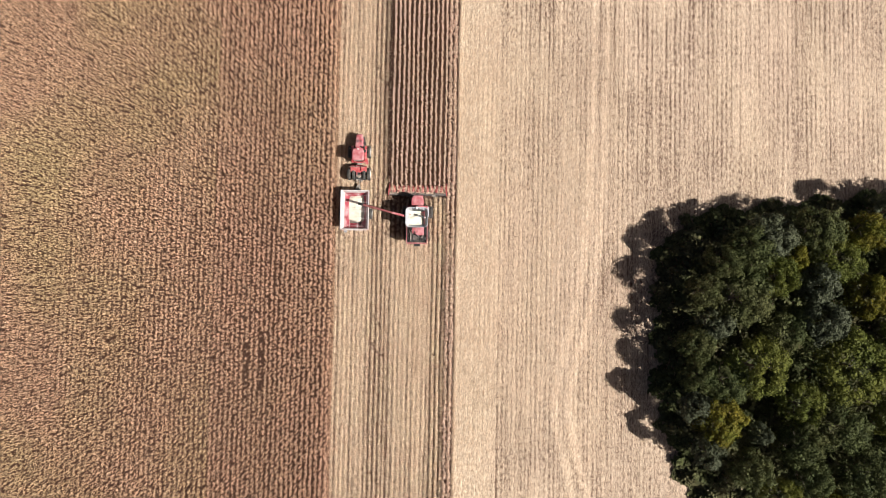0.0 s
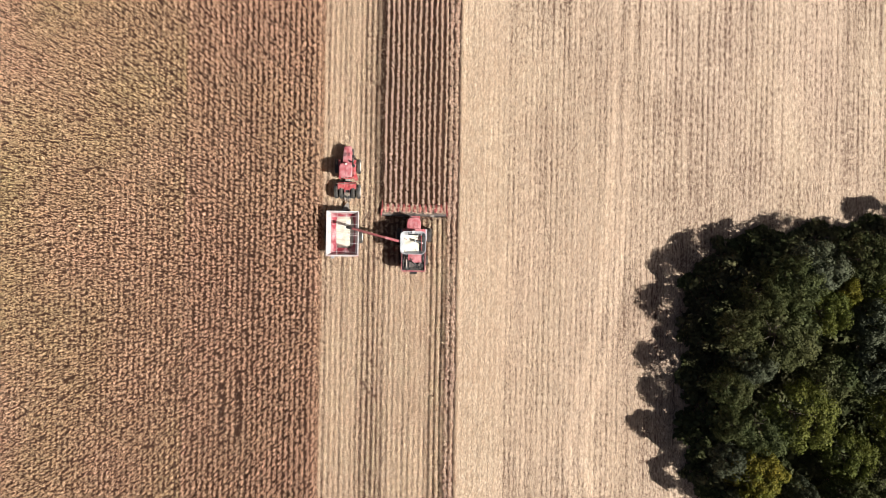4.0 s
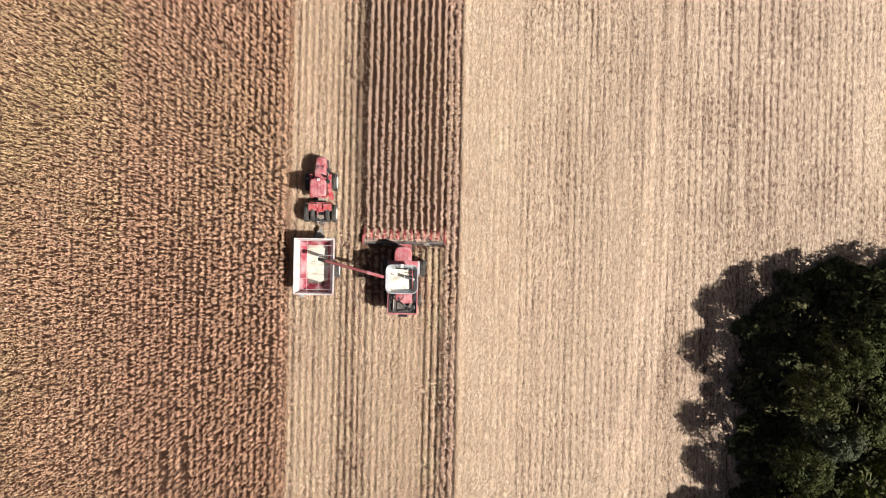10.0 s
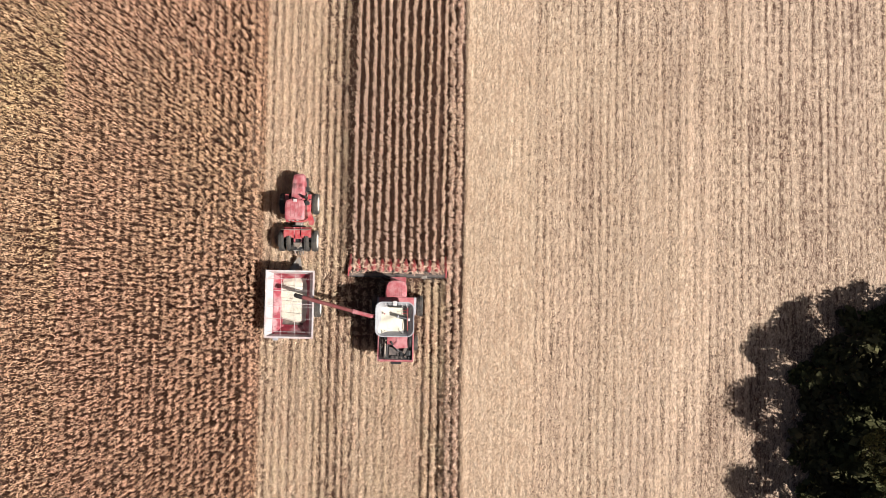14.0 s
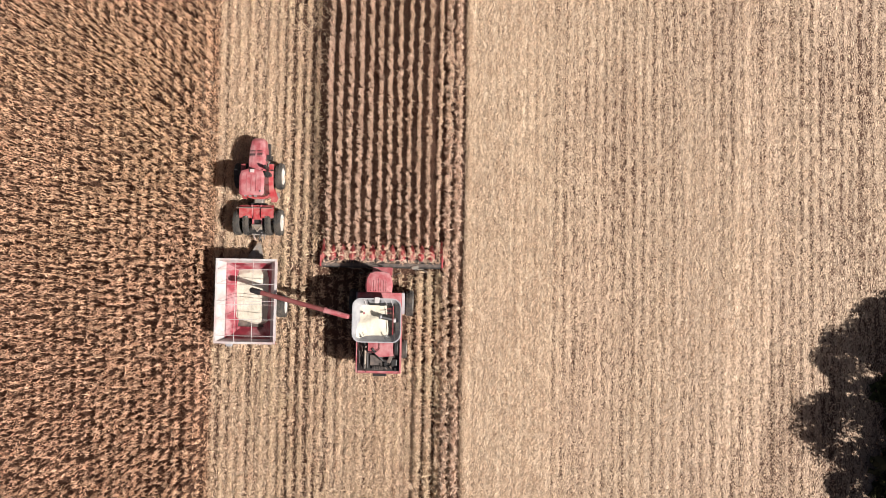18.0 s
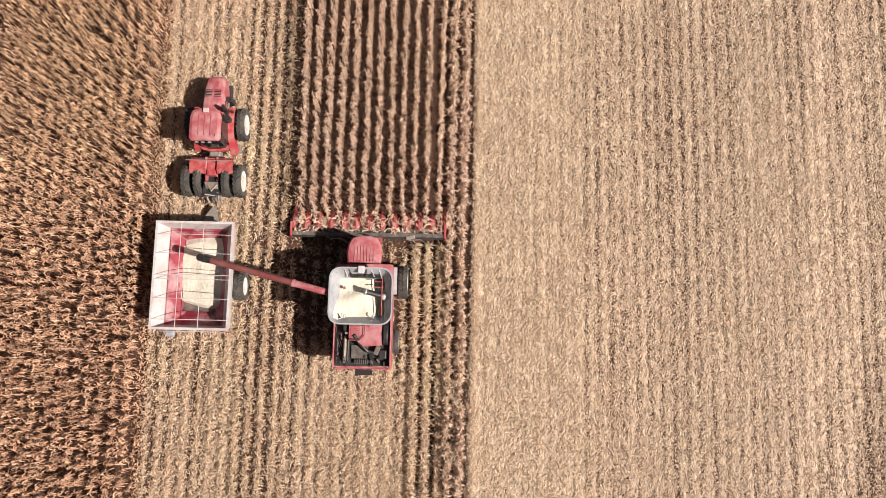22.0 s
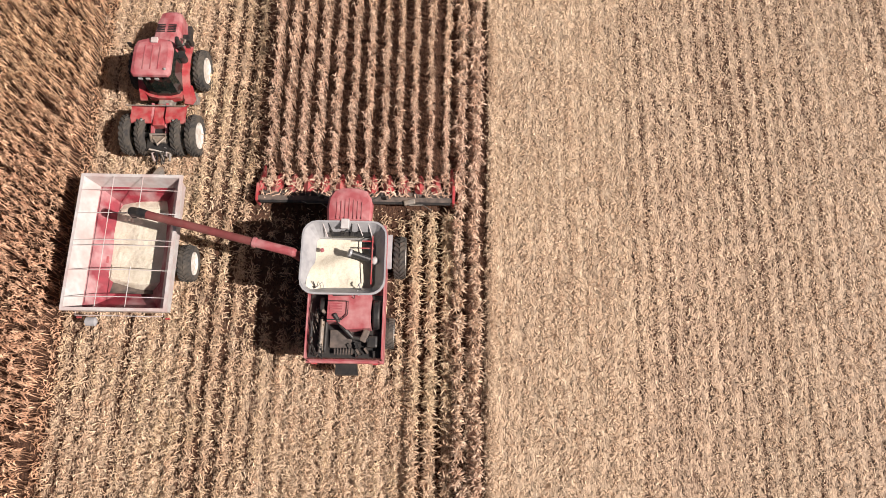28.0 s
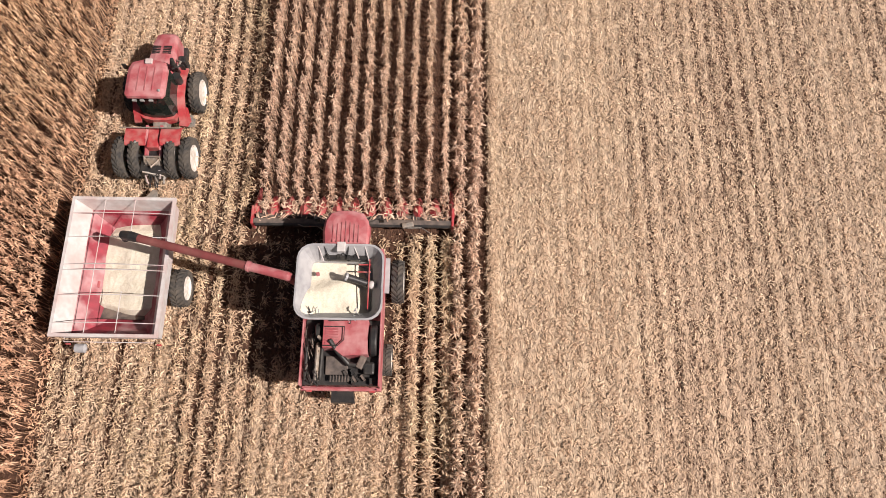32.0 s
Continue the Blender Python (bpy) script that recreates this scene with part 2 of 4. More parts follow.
    straw = mix(rng(stretched(3.0, 1.2, 4.0), 0.35, 0.65), (0.575, 0.44, 0.315), (0.43, 0.305, 0.205))
    straw = mix(rng(stretched(0.09, 0.03, 3.0), 0.5, 0.7, 0.0, 0.6), straw, (0.49, 0.345, 0.245))
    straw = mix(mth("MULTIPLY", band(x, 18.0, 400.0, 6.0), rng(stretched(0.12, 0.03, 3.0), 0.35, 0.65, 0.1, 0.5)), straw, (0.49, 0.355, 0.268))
    soil = mix(rng(stretched(7.0, 7.0, 6.0), 0.35, 0.65), (0.042, 0.017, 0.009), (0.10, 0.046, 0.025))
    # pale wheel tracks that swing round the wood
    yy = mth("DIVIDE", mth("ADD", y, 33.0), 15.0)
    swing = mth("DIVIDE", -6.0, mth("ADD", mth("MULTIPLY", yy, yy), 1.0))
    off = mth("SUBTRACT", mth("SUBTRACT", x, swing), 29.8)
    tracks = mth("ADD", band(off, -1.7, -0.5, 0.4), band(off, 0.5, 1.7, 0.4))
    f = mth("ADD", f, mth("MULTIPLY", tracks, 0.10))
    tone = mth("ADD", rng(stretched(0.8, 0.012, 3.0), 0.3, 0.7, 0.93, 1.06), rng(stretched(0.1, 0.05, 3.0), 0.3, 0.7, -0.08, 0.08))
    bits = N("ShaderNodeTexVoronoi")
    bits.voronoi_dimensions, bits.inputs["Scale"].default_value = "2D", 1.0
    mp = N("ShaderNodeMapping")
    mp.inputs["Scale"].default_value = (9.0, 4.5, 1)
    mp.inputs["Rotation"].default_value = (0, 0, 0.2)
    L(geo.outputs["Position"], mp.inputs["Vector"])
    L(mp.outputs[0], bits.inputs["Vector"])
    bright = N("ShaderNodeHueSaturation")
    L(mth("MULTIPLY", rng(bits.outputs["Color"], 0.0, 1.0, 0.5, 1.28), mth("ADD", tone, mth("MULTIPLY", tracks, 0.12))), bright.inputs["Value"])
    L(straw, bright.inputs["Color"])
    f = mth("ADD", f, mth("MULTIPLY", band(x, 6.3, 400.0, 0.08), 0.07))
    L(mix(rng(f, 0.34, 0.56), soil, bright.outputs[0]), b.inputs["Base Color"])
    bp = N("ShaderNodeBump")
    bp.inputs["Strength"].default_value, bp.inputs["Distance"].default_value = 1.0, 0.10
    L(f, bp.inputs["Height"])
    L(bp.outputs[0], b.inputs["Normal"])
    return m


GROUND = ground_material()


# ---- building helpers ----
def thing(name, x, y, label, category, group=""):
    e = new(name)
    e.location = (x, y, 0)
    return tagged(e, label, category, group)


def part(name, bm, material, parent, label=""):
    me = bpy.data.meshes.new(name)
    bm.normal_update()
    bm.to_mesh(me)
    bm.free()
    me.materials.append(material)
    ob = new(name, me)
    ob.parent = parent
    return tagged(ob, label)


def box(bm, x0, x1, y0, y1, z0, z1, bevel=0.02, turn=None):
    r = bmesh.ops.create_cube(bm, size=1.0)
    vs = r["verts"]
    for v in vs:
        v.co = Vector(((x0 + x1) / 2 + v.co.x * (x1 - x0), (y0 + y1) / 2 + v.co.y * (y1 - y0), (z0 + z1) / 2 + v.co.z * (z1 - z0)))
    if turn is not None:
        c = Vector(((x0 + x1) / 2, (y0 + y1) / 2, (z0 + z1) / 2))
        for v in vs:
            v.co = c + turn @ (v.co - c)
    if bevel:
        es = list({e for v in vs for e in v.link_edges})
        bmesh.ops.bevel(bm, geom=es, offset=bevel, segments=2, affect="EDGES", profile=0.6)
    return bm


def loft(bm, rings, cap=True, close=True):
    """Skin between rings of equal length."""
    vr = [[bm.verts.new(p) for p in r] for r in rings]
    n = len(vr[0])
    for a, b in zip(vr, vr[1:]):
        for i in range(n if close else n - 1):
            bm.faces.new((a[i], a[(i + 1) % n], b[(i + 1) % n], b[i]))
    if cap:
        bm.faces.new(vr[0][::-1])
        bm.faces.new(vr[-1])
    bmesh.ops.recalc_face_normals(bm, faces=bm.faces[:])
    return bm


def tube(bm, pts, r, n=12, cap=True):
    """A round bar along points."""
    pts = [Vector(p) for p in pts]
    rings = []
    for i, p in enumerate(pts):
        d = (pts[min(i + 1, len(pts) - 1)] - pts[max(i - 1, 0)]).normalized()
        u = d.cross(Vector((0, 0, 1)) if abs(d.z) < 0.9 else Vector((0, 1, 0))).normalized()
        w = d.cross(u)
        rr = r[i] if isinstance(r, (list, tuple)) else r
        rings.append([p + rr * (math.cos(a) * u + math.sin(a) * w) for a in [2 * math.pi * k / n for k in range(n)]])
    return loft(bm, rings, cap)


def lathe_x(bm, prof, cx, cy, cz, n=36, cap=True):
    """Turn a profile of (along x, radius) round the x axis."""
    rings = [[(cx + px, cy + pr * math.cos(2 * math.pi * k / n), cz + pr * math.sin(2 * math.pi * k / n)) for k in range(n)] for px, pr in prof]
    vr = [[bm.verts.new(p) for p in r] for r in rings]
    for a, b in zip(vr, vr[1:]):
        for i in range(n):
            bm.faces.new((a[i], a[(i + 1) % n], b[(i + 1) % n], b[i]))
    if cap:
        bm.faces.new(vr[0][::-1])
        bm.faces.new(vr[-1])
    bmesh.ops.recalc_face_normals(bm, faces=bm.faces[:])
    return bm


def heap(x0, x1, y0, y1, height, n=28):
    """The lumpy top of a load of grain over a rectangle, closed below."""
    bm = bmesh.new()
    grid = []
    for i in range(n + 1):
        line = []
        for j in range(n + 1):
            x, y = x0 + (x1 - x0) * i / n, y0 + (y1 - y0) * j / n
            line.append(bm.verts.new((x, y, height(x, y) + 0.06 * noise.noise((x * 1.3, y * 1.3, 3.0)) + 0.014 * noise.noise((x * 6, y * 6, 5.0)))))
        grid.append(line)
    for i in range(n):
        for j in range(n):
            bm.faces.new((grid[i][j], grid[i + 1][j], grid[i + 1][j + 1], grid[i][j + 1]))
    edge = [g[0] for g in grid] + grid[-1][1:] + [g[-1] for g in grid[-2::-1]] + grid[0][-2:0:-1]
    low = [bm.verts.new((v.co.x, v.co.y, v.co.z - 0.3)) for v in edge]
    for k in range(len(edge)):
        m = (k + 1) % len(edge)
        bm.faces.new((edge[k], low[k], low[m], edge[m]))
    return bm


def wheel(parent, x, y, r, w, side, rim_r=0.63, name="wheel"):
    """A lugged farm tyre with its rim and hub; side: +1 shows its dish to +x."""
    bm = bmesh.new()
    h = w / 2
    lathe_x(bm, [(-h * 0.8, r * rim_r), (-h, r * 0.72), (-h * 0.95, r * 0.88), (-h * 0.7, r * 0.95), (0, r * 0.965), (h * 0.7, r * 0.95), (h * 0.95, r * 0.88), (h, r * 0.74), (h * 0.8, r * rim_r)], x, y, r, 36, False)
    lugs = 22
    for k in range(lugs):
        for s in (-1, 1):
            a0 = 2 * math.pi * (k + (0.25 if s > 0 else -0.25)) / lugs
            sk = 0.28
            tw = 0.075
            ring = []
            for px, aa, rr in ((0.02, a0 + sk, r * 0.955), (h * 0.96, a0, r * 0.90)):
                for da in (-tw, tw):
                    for up in (0.0, r * 0.07):
                        ring.append((x + s * px, y + (rr + up) * math.cos(aa + da), r + (rr + up) * math.sin(aa + da)))
            v = [bm.verts.new(p) for p in ring]
            for f in ((0, 1, 3, 2), (4, 6, 7, 5), (0, 4, 5, 1), (2, 3, 7, 6), (1, 5, 7, 3)):
                bm.faces.new([v[i] for i in f])
    tyre = part(name, bm, RUBBER, parent)
    bm = bmesh.new()
    s = side
    lathe_x(bm, [(s * h * 0.45, r * 0.05), (s * h * 0.48, r * 0.25), (s * h * 0.42, r * 0.5), (s * h * 0.76, r * 0.57), (s * h * 0.86, r * (rim_r + 0.005)), (s * h * 0.6, r * (rim_r + 0.005))], x, y, r, 32)
    rim = part("rim", bm, RIM, tyre, "white painted wheel rim")
    bm = bmesh.new()
    lathe_x(bm, [(s * h * 0.44, r * 0.14), (s * h * 0.6, r * 0.12), (s * h * 0.64, r * 0.06)], x, y, r, 16)
    part("hub", bm, RIM, tyre)
    return tyre


def mesh_object(name, verts, faces, material, label="", category="", kind="stuff", parent=None, group=""):
    me = bpy.data.meshes.new(name)
    me.vertices.add(len(verts))
    me.vertices.foreach_set("co", np.asarray(verts, np.float32).ravel())
    faces = np.asarray(faces, np.int32)
    n, k = faces.shape
    me.loops.add(n * k)
    me.loops.foreach_set("vertex_index", faces.ravel())
    me.polygons.add(n)
    me.polygons.foreach_set("loop_start", np.arange(0, n * k, k, dtype=np.int32))
    me.update(calc_edges=True)
    me.materials.append(material)
    ob = new(name, me)
    if parent:
        ob.parent = parent
        return ob
    return tagged(ob, label, category, group, kind)


rg = np.random.default_rng(7)


def leaves(base, az, length, width, rise, droop):
    """Arched leaf blades: two quads each, from base outwards along az. Returns verts, faces."""
    n = len(base)
    out = np.stack([np.cos(az), np.sin(az), np.zeros(n)], 1)
    side = np.stack([-np.sin(az), np.cos(az), np.zeros(n)], 1)
    up = np.array([0, 0, 1.0])
    mid = base + out * (length * 0.5)[:, None] + up * rise[:, None]
    tip = base + out * length[:, None] + up * (rise - droop)[:, None]
    tw = (rg.random(n) - 0.5)[:, None] * up * width[:, None] * 1.2
    roll = (rg.random(n) - 0.5)[:, None] * 2.2
    w = width[:, None] * (side * np.cos(roll) + up * np.sin(roll))
    v = np.stack([base - w * 0.35, base + w * 0.35, mid - w * 0.5 - tw * 0.5, mid + w * 0.5 + tw * 0.5, tip - w * 0.12, tip + w * 0.12 + tw], 1).reshape(-1, 3)
    i = np.arange(n)[:, None] * 6
    f = np.concatenate([i + np.array([[0, 1, 3, 2]]), i + np.array([[2, 3, 5, 4]])], 0)
    return v, f


def flakes(x, y, z, length, width, tilt=0.35):
    """Loose bits lying about: one quad each."""
    n = len(x)
    az = rg.random(n) * math.pi * 2
    out = np.stack([np.cos(az), np.sin(az), (rg.random(n) - 0.5) * tilt * 2], 1) * length[:, None] * 0.5
    side = np.stack([-np.sin(az), np.cos(az), (rg.random(n) - 0.5) * tilt * 2], 1) * width[:, None] * 0.5
    c = np.stack([x, y, z], 1)
    v = np.stack([c - out - side, c + out - side, c + out + side, c - out + side], 1).reshape(-1, 3)
    return v, np.arange(n)[:, None] * 4 + np.array([[0, 1, 2, 3]])


def joined(pairs):
    vs, fs, o = [], [], 0
    for v, f in pairs:
        vs.append(v)
        fs.append(f + o)
        o += len(v)
    return np.concatenate(vs), np.concatenate(fs)


def uneven(x, y, size):
    """Smooth patches of about that size, from -1 to 1."""
    k = 2 * math.pi / size
    return (np.sin(x * k * 0.71 + 1.9 * np.sin(y * k * 0.53 + 0.7)) + np.sin(y * k * 0.64 + 1.7 * np.sin(x * k * 0.47 + 2.1)) + np.sin((x + y) * k * 0.41 + 1.3 * np.sin((x - y) * k * 0.83))) / 3


def corn_plants(px, py, height, per, spread, width, sway=0.45, hang=0.0, low=0.5):
    """Dry corn plants at px, py: per leaves each on the upper stalk, and the stalk itself as a thin blade; hang: how far the leaf tips drop."""
    n = len(px)
    hh = height * (0.80 + 0.26 * rg.random(n) + 0.10 * uneven(px, py, 1.6))
    lean = (rg.random((n, 2)) - 0.5) * sway
    rep = np.repeat(np.arange(n), per)
    k = len(rep)
    u = np.tile(np.linspace(low, 0.97, per), n) + (rg.random(k) - 0.5) * 0.1
    base = np.stack([px[rep] + lean[rep, 0] * u, py[rep] + lean[rep, 1] * u, hh[rep] * u], 1)
    ln = spread * (0.6 + 0.8 * rg.random(k))
    v1 = leaves(base, rg.random(k) * 2 * math.pi, ln, width * (0.7 + 0.6 * rg.random(k)), ln * (0.15 + 0.35 * rg.random(k)), ln * (0.3 + 0.7 * rg.random(k)) + hang * (0.4 + rg.random(k)))
    foot = np.stack([px, py, np.zeros(n)], 1)
    top = np.stack([px + lean[:, 0], py + lean[:, 1], hh * 1.04], 1)
    d = np.array([0.02, 0.008, 0.0])
    q = np.stack([foot - d, foot + d, top + d * 0.5, top - d * 0.5], 1).reshape(-1, 3)
    return joined([v1, (q, np.arange(n)[:, None] * 4 + np.array([[0, 1, 2, 3]]))])


def row_points(xs, y0, y1, step):
    px, py = [], []
    for x in xs:
        m = int((y1 - y0) / step)
        yy = y0 + (np.arange(m) + rg.random(m) * 0.7) * step
        px.append(x + 0.05 * (rg.random(m) - 0.5) * 2 + 0.04 * np.sin(yy * 0.21 + x))
        py.append(yy)
    px, py = np.concatenate(px), np.concatenate(py)
    keep = ((py > -51) & (py < 37)) | (rg.random(len(px)) < 0.45)      # thinner at the far ends of the field
    return px[keep], py[keep]


ROW = 0.762
WOOD_Y = -13.4      # the wood's offset along the rows

# ---- ground ----
bm = bmesh.new()
bmesh.ops.create_grid(bm, x_segments=8, y_segments=8, size=2500)
ground = part("ground", bm, GROUND, None)
tagged(ground, "pale harvested field of straw over brown soil", "field", "", "structure")


# ---- combine ----
def build_combine():
    c = thing("combine_harvester", 0.1, -4.0, "red combine harvester unloading pale grain while cutting corn", "combine")
    X, Y = 0.0, 4.0   # local: x as in the field, y from -4.3 (rear) to +4 (header)
    # hull
    bm = bmesh.new()
    loft(bm, [[(-1.5, y, z0), (1.5, y, z0), (1.6, y, z0 + 0.5), (1.6, y, z1), (-1.6, y, z1), (-1.6, y, z0 + 0.5)] for y, z0, z1 in ((-3.6, 1.5, 2.3), (-2.2, 1.1, 2.5), (-1.0, 0.9, 2.6), (2.1, 0.9, 3.2))])
    part("body", bm, RED, c)
    for s in (-1, 1):
        bm = bmesh.new()
        box(bm, s * 1.6 - 0.03, s * 1.6 + 0.03, -3.75, 0.3, 1.7, 3.2, 0.015)
        part("side_panel", bm, RED, c)
    # engine deck: red covers on one half, black bay on the other
    bm = bmesh.new()
    deck = ((-0.72, -1.1), (1.12, -1.1), (1.12, -2.5), (0.12, -2.58), (-0.3, -2.25), (-0.72, -2.25))
    loft(bm, [[(x, y, z) for x, y in deck] for z in (2.7, 3.42, 3.45)])
    part("engine_cover", bm, RED, c)
    for i in range(7):
        bm = bmesh.new()
        box(bm, -0.62, -0.1, -2.2 + i * 0.115, -2.15 + i * 0.115, 3.45, 3.475, 0.0)
        part("cover_slat", bm, RED_DUSTY, c)
    bm = bmesh.new()
    tube(bm, [(-0.7, -1.4, 3.55), (0.15, -1.4, 3.55), (0.15, -1.95, 3.55), (-0.1, -2.2, 3.55), (-0.7, -2.2, 3.55)], 0.022, 6)
    part("deck_rail", bm, BLACK, c)
    bm = bmesh.new()
    box(bm, -1.54, 1.54, -3.66, -0.95, 2.6, 2.78, 0.02)
    part("engine_bay", bm, BLACK, c)
    for k, (x0, r) in enumerate(((-0.98, 0.1), (-0.8, 0.07), (-1.42, 0.05))):
        bm = bmesh.new()
        tube(bm, [(x0 + 0.04, -2.0, 3.1), (x0 + 0.04, -2.1, 3.14), (x0, -3.4, 3.02), (x0, -3.5, 2.98)], [r * 0.6, r, r, r * 0.6], 12)
        part("pipe", bm, (STEEL, BLACK, BLACK)[k], c, ("dull grey hydraulic cylinder", "", "")[k])
    bm = bmesh.new()
    tube(bm, [(-0.86, -1.85, 2.9), (-0.86, -1.85, 3.6)], 0.07, 12)
    part("exhaust_pipe", bm, STEEL, c)
    bm = bmesh.new()
    lathe_x(bm, [(-0.1, 0.3), (-0.06, 0.36), (0.06, 0.36), (0.1, 0.3)], -0.98, -1.5, 2.98, 20)
    part("drive_pulley", bm, BLACK, c)
    bm = bmesh.new()
    box(bm, -0.62, 0.3, -3.25, -2.5, 2.8, 2.88, 0.02, Matrix.Rotation(radians(4), 3, "X"))
    part("sieve_cover", bm, DECK, c, "dusty brown steel sheet")
    bm = bmesh.new()
    tube(bm, [(-0.42, -1.95, 3.5), (-0.1, -2.4, 3.3), (0.35, -2.85, 3.1), (1.0, -2.95, 3.05)], 0.1, 10)
    part("air_duct", bm, BLACK, c, "black rubber air duct")
    bm = bmesh.new()
    box(bm, 0.72, 1.0, -3.05, -2.5, 3.0, 3.2, 0.06, Matrix.Rotation(radians(-22), 3, "Z"))
    part("straw_hood", bm, DECK, c)
    bm = bmesh.new()
    box(bm, 0.95, 1.4, -3.25, -2.75, 2.85, 3.1, 0.08)
    part("coolant_tank", bm, BLACK, c)
    bm = bmesh.new()
    box(bm, -0.45, 0.45, -3.5, -3.33, 2.8, 2.98, 0.02)
    part("rear_step", bm, BLACK, c)
    for k in range(7):
        bm = bmesh.new()
        x0 = -0.4 + 0.12 * k
        box(bm, x0, x0 + 0.05, -3.56, -3.3, 2.98, 3.02, 0.008)
        part("step_tread", bm, DECK, c)
    bm = bmesh.new()
    lathe_x(bm, [(-0.14, 0.6), (-0.08, 0.64), (0.08, 0.64), (0.14, 0.6)], 1.33, -1.85, 2.95, 28)
    part("radiator_screen", bm, BLACK, c)
    rr2 = random.Random(5)
    for k in range(24):
        bm = bmesh.new()
        x0, y0 = -1.48 + 0.55 * rr2.random(), -1.2 - 2.1 * rr2.random()
        tube(bm, [(x0, y0, 2.9), (x0 + 0.15 * rr2.random(), y0 - 0.2, 3.1 + 0.2 * rr2.random()), (x0 - 0.1 + 0.3 * rr2.random(), y0 - 0.45, 2.85)], 0.012 + 0.02 * rr2.random(), 6)
        part("hose", bm, (BLACK, STEEL, BLACK, DECK)[k % 4], c)
    for k in range(9):
        bm = bmesh.new()
        x0, y0 = 0.2 + 1.1 * rr2.random(), -2.8 - 0.75 * rr2.random()
        box(bm, x0 - 0.12, x0 + 0.12, y0 - 0.05, y0 + 0.05, 2.75, 2.9 + 0.15 * rr2.random(), 0.015, Matrix.Rotation(radians(rr2.random() * 180), 3, "Z"))
        part("bracket", bm, (BLACK, DECK, BLACK)[k % 3], c)
    # rear frame, spreader and lamps
    bm = bmesh.new()
    box(bm, -1.65, 1.65, -3.85, -3.68, 2.35, 2.55, 0.03)
    part("rear_beam", bm, RED, c)
    bm = bmesh.new()
    tube(bm, [(-1.5, -3.8, 2.55), (-1.5, -3.8, 2.95), (1.5, -3.8, 2.95), (1.5, -3.8, 2.55)], 0.025, 6)
    part("rear_rail", bm, RED_DUSTY, c)
    for s in (-1.3, 1.3):
        bm = bmesh.new()
        box(bm, s - 0.12, s + 0.12, -3.9, -3.84, 2.4, 2.52, 0.01)
        part("rear_lamp", bm, RED_BRIGHT, c, "red rear lamp")
    bm = bmesh.new()
    loft(bm, [[(-0.45, -3.75, 1.55), (0.45, -3.75, 1.55), (0.45, -3.75, 1.95), (-0.45, -3.75, 1.95)], [(-0.5, -4.2, 1.25), (0.5, -4.2, 1.25), (0.5, -4.2, 1.6), (-0.5, -4.2, 1.6)]])
    part("straw_chute", bm, BLACK, c, "black straw chute")
    # cab
    bm = bmesh.new()
    loft(bm, [[(-0.85, 2.15, 1.7), (0.85, 2.15, 1.7), (0.8, 3.35, 1.7), (0.45, 3.55, 1.7), (-0.45, 3.55, 1.7), (-0.8, 3.35, 1.7)],
              [(-0.92, 2.15, 3.4), (0.92, 2.15, 3.4), (0.9, 3.3, 3.4), (0.5, 3.6, 3.4), (-0.5, 3.6, 3.4), (-0.9, 3.3, 3.4)]])
    cab = part("cab", bm, GLASS, c, "tinted glass cab")
    bm = bmesh.new()
    rim = lambda k, z, g: [(k * x, 2.9 + g * (y - 2.9), z) for x, y in ((-0.95, 2.12), (0.95, 2.12), (1.0, 2.7), (0.93, 3.2), (0.72, 3.55), (0.3, 3.68), (-0.3, 3.68), (-0.72, 3.55), (-0.93, 3.2), (-1.0, 2.7))]
    loft(bm, [rim(1.0, 3.4, 1.0), rim(1.0, 3.58, 1.0), rim(0.9, 3.68, 0.93), rim(0.6, 3.72, 0.7)])
    part("cab_roof", bm, RED, cab, "rounded red cab roof with ribs")
    for k in range(7):
        bm = bmesh.new()
        x0 = -0.54 + 0.18 * k
        box(bm, x0 - 0.022, x0 + 0.022, 2.2, 3.15 - 0.06 * abs(k - 3), 3.68, 3.745, 0.01)
        part("roof_rib", bm, RED_DUSTY, cab)
    for s in (-1, 1):
        bm = bmesh.new()
        tube(bm, [(s * 0.9, 3.3, 3.2), (s * 1.35, 3.55, 3.1), (s * 1.4, 3.55, 2.7)], 0.025, 6)
        box(bm, s * 1.4 - 0.12, s * 1.4 + 0.12, 3.52, 3.58, 2.6, 3.0, 0.02)
        part("mirror", bm, BLACK, cab)
    bm = bmesh.new()
    box(bm, -1.85, 1.8, 0.5, 2.1, 1.85, 1.95, 0.02)
    part("platform", bm, GREY, c)
    # grain tank and its flared extension
    def octo(a, b, k, z):
        pts = []
        for cx, cy, t0 in ((a - k, b - k, 0), (-a + k, b - k, 90), (-a + k, -b + k, 180), (a - k, -b + k, 270)):
            for d in (0, 22, 45, 68, 90):
                pts.append((cx + k * math.cos(radians(t0 + d)), cy + k * math.sin(radians(t0 + d)) + 0.15, z))
        return pts
    bm = bmesh.new()
    loft(bm, [octo(1.3, 1.1, 0.2, 3.2), octo(1.32, 1.12, 0.22, 4.0), octo(1.71, 1.53, 0.62, 4.76), octo(1.76, 1.58, 0.62, 4.77), octo(1.76, 1.58, 0.62, 4.83), octo(1.69, 1.51, 0.6, 4.83), octo(1.27, 1.07, 0.2, 4.0), octo(1.2, 1.0, 0.2, 3.4)])
    tank = part("grain_tank", bm, GREY, c, "flared grey steel grain tank")
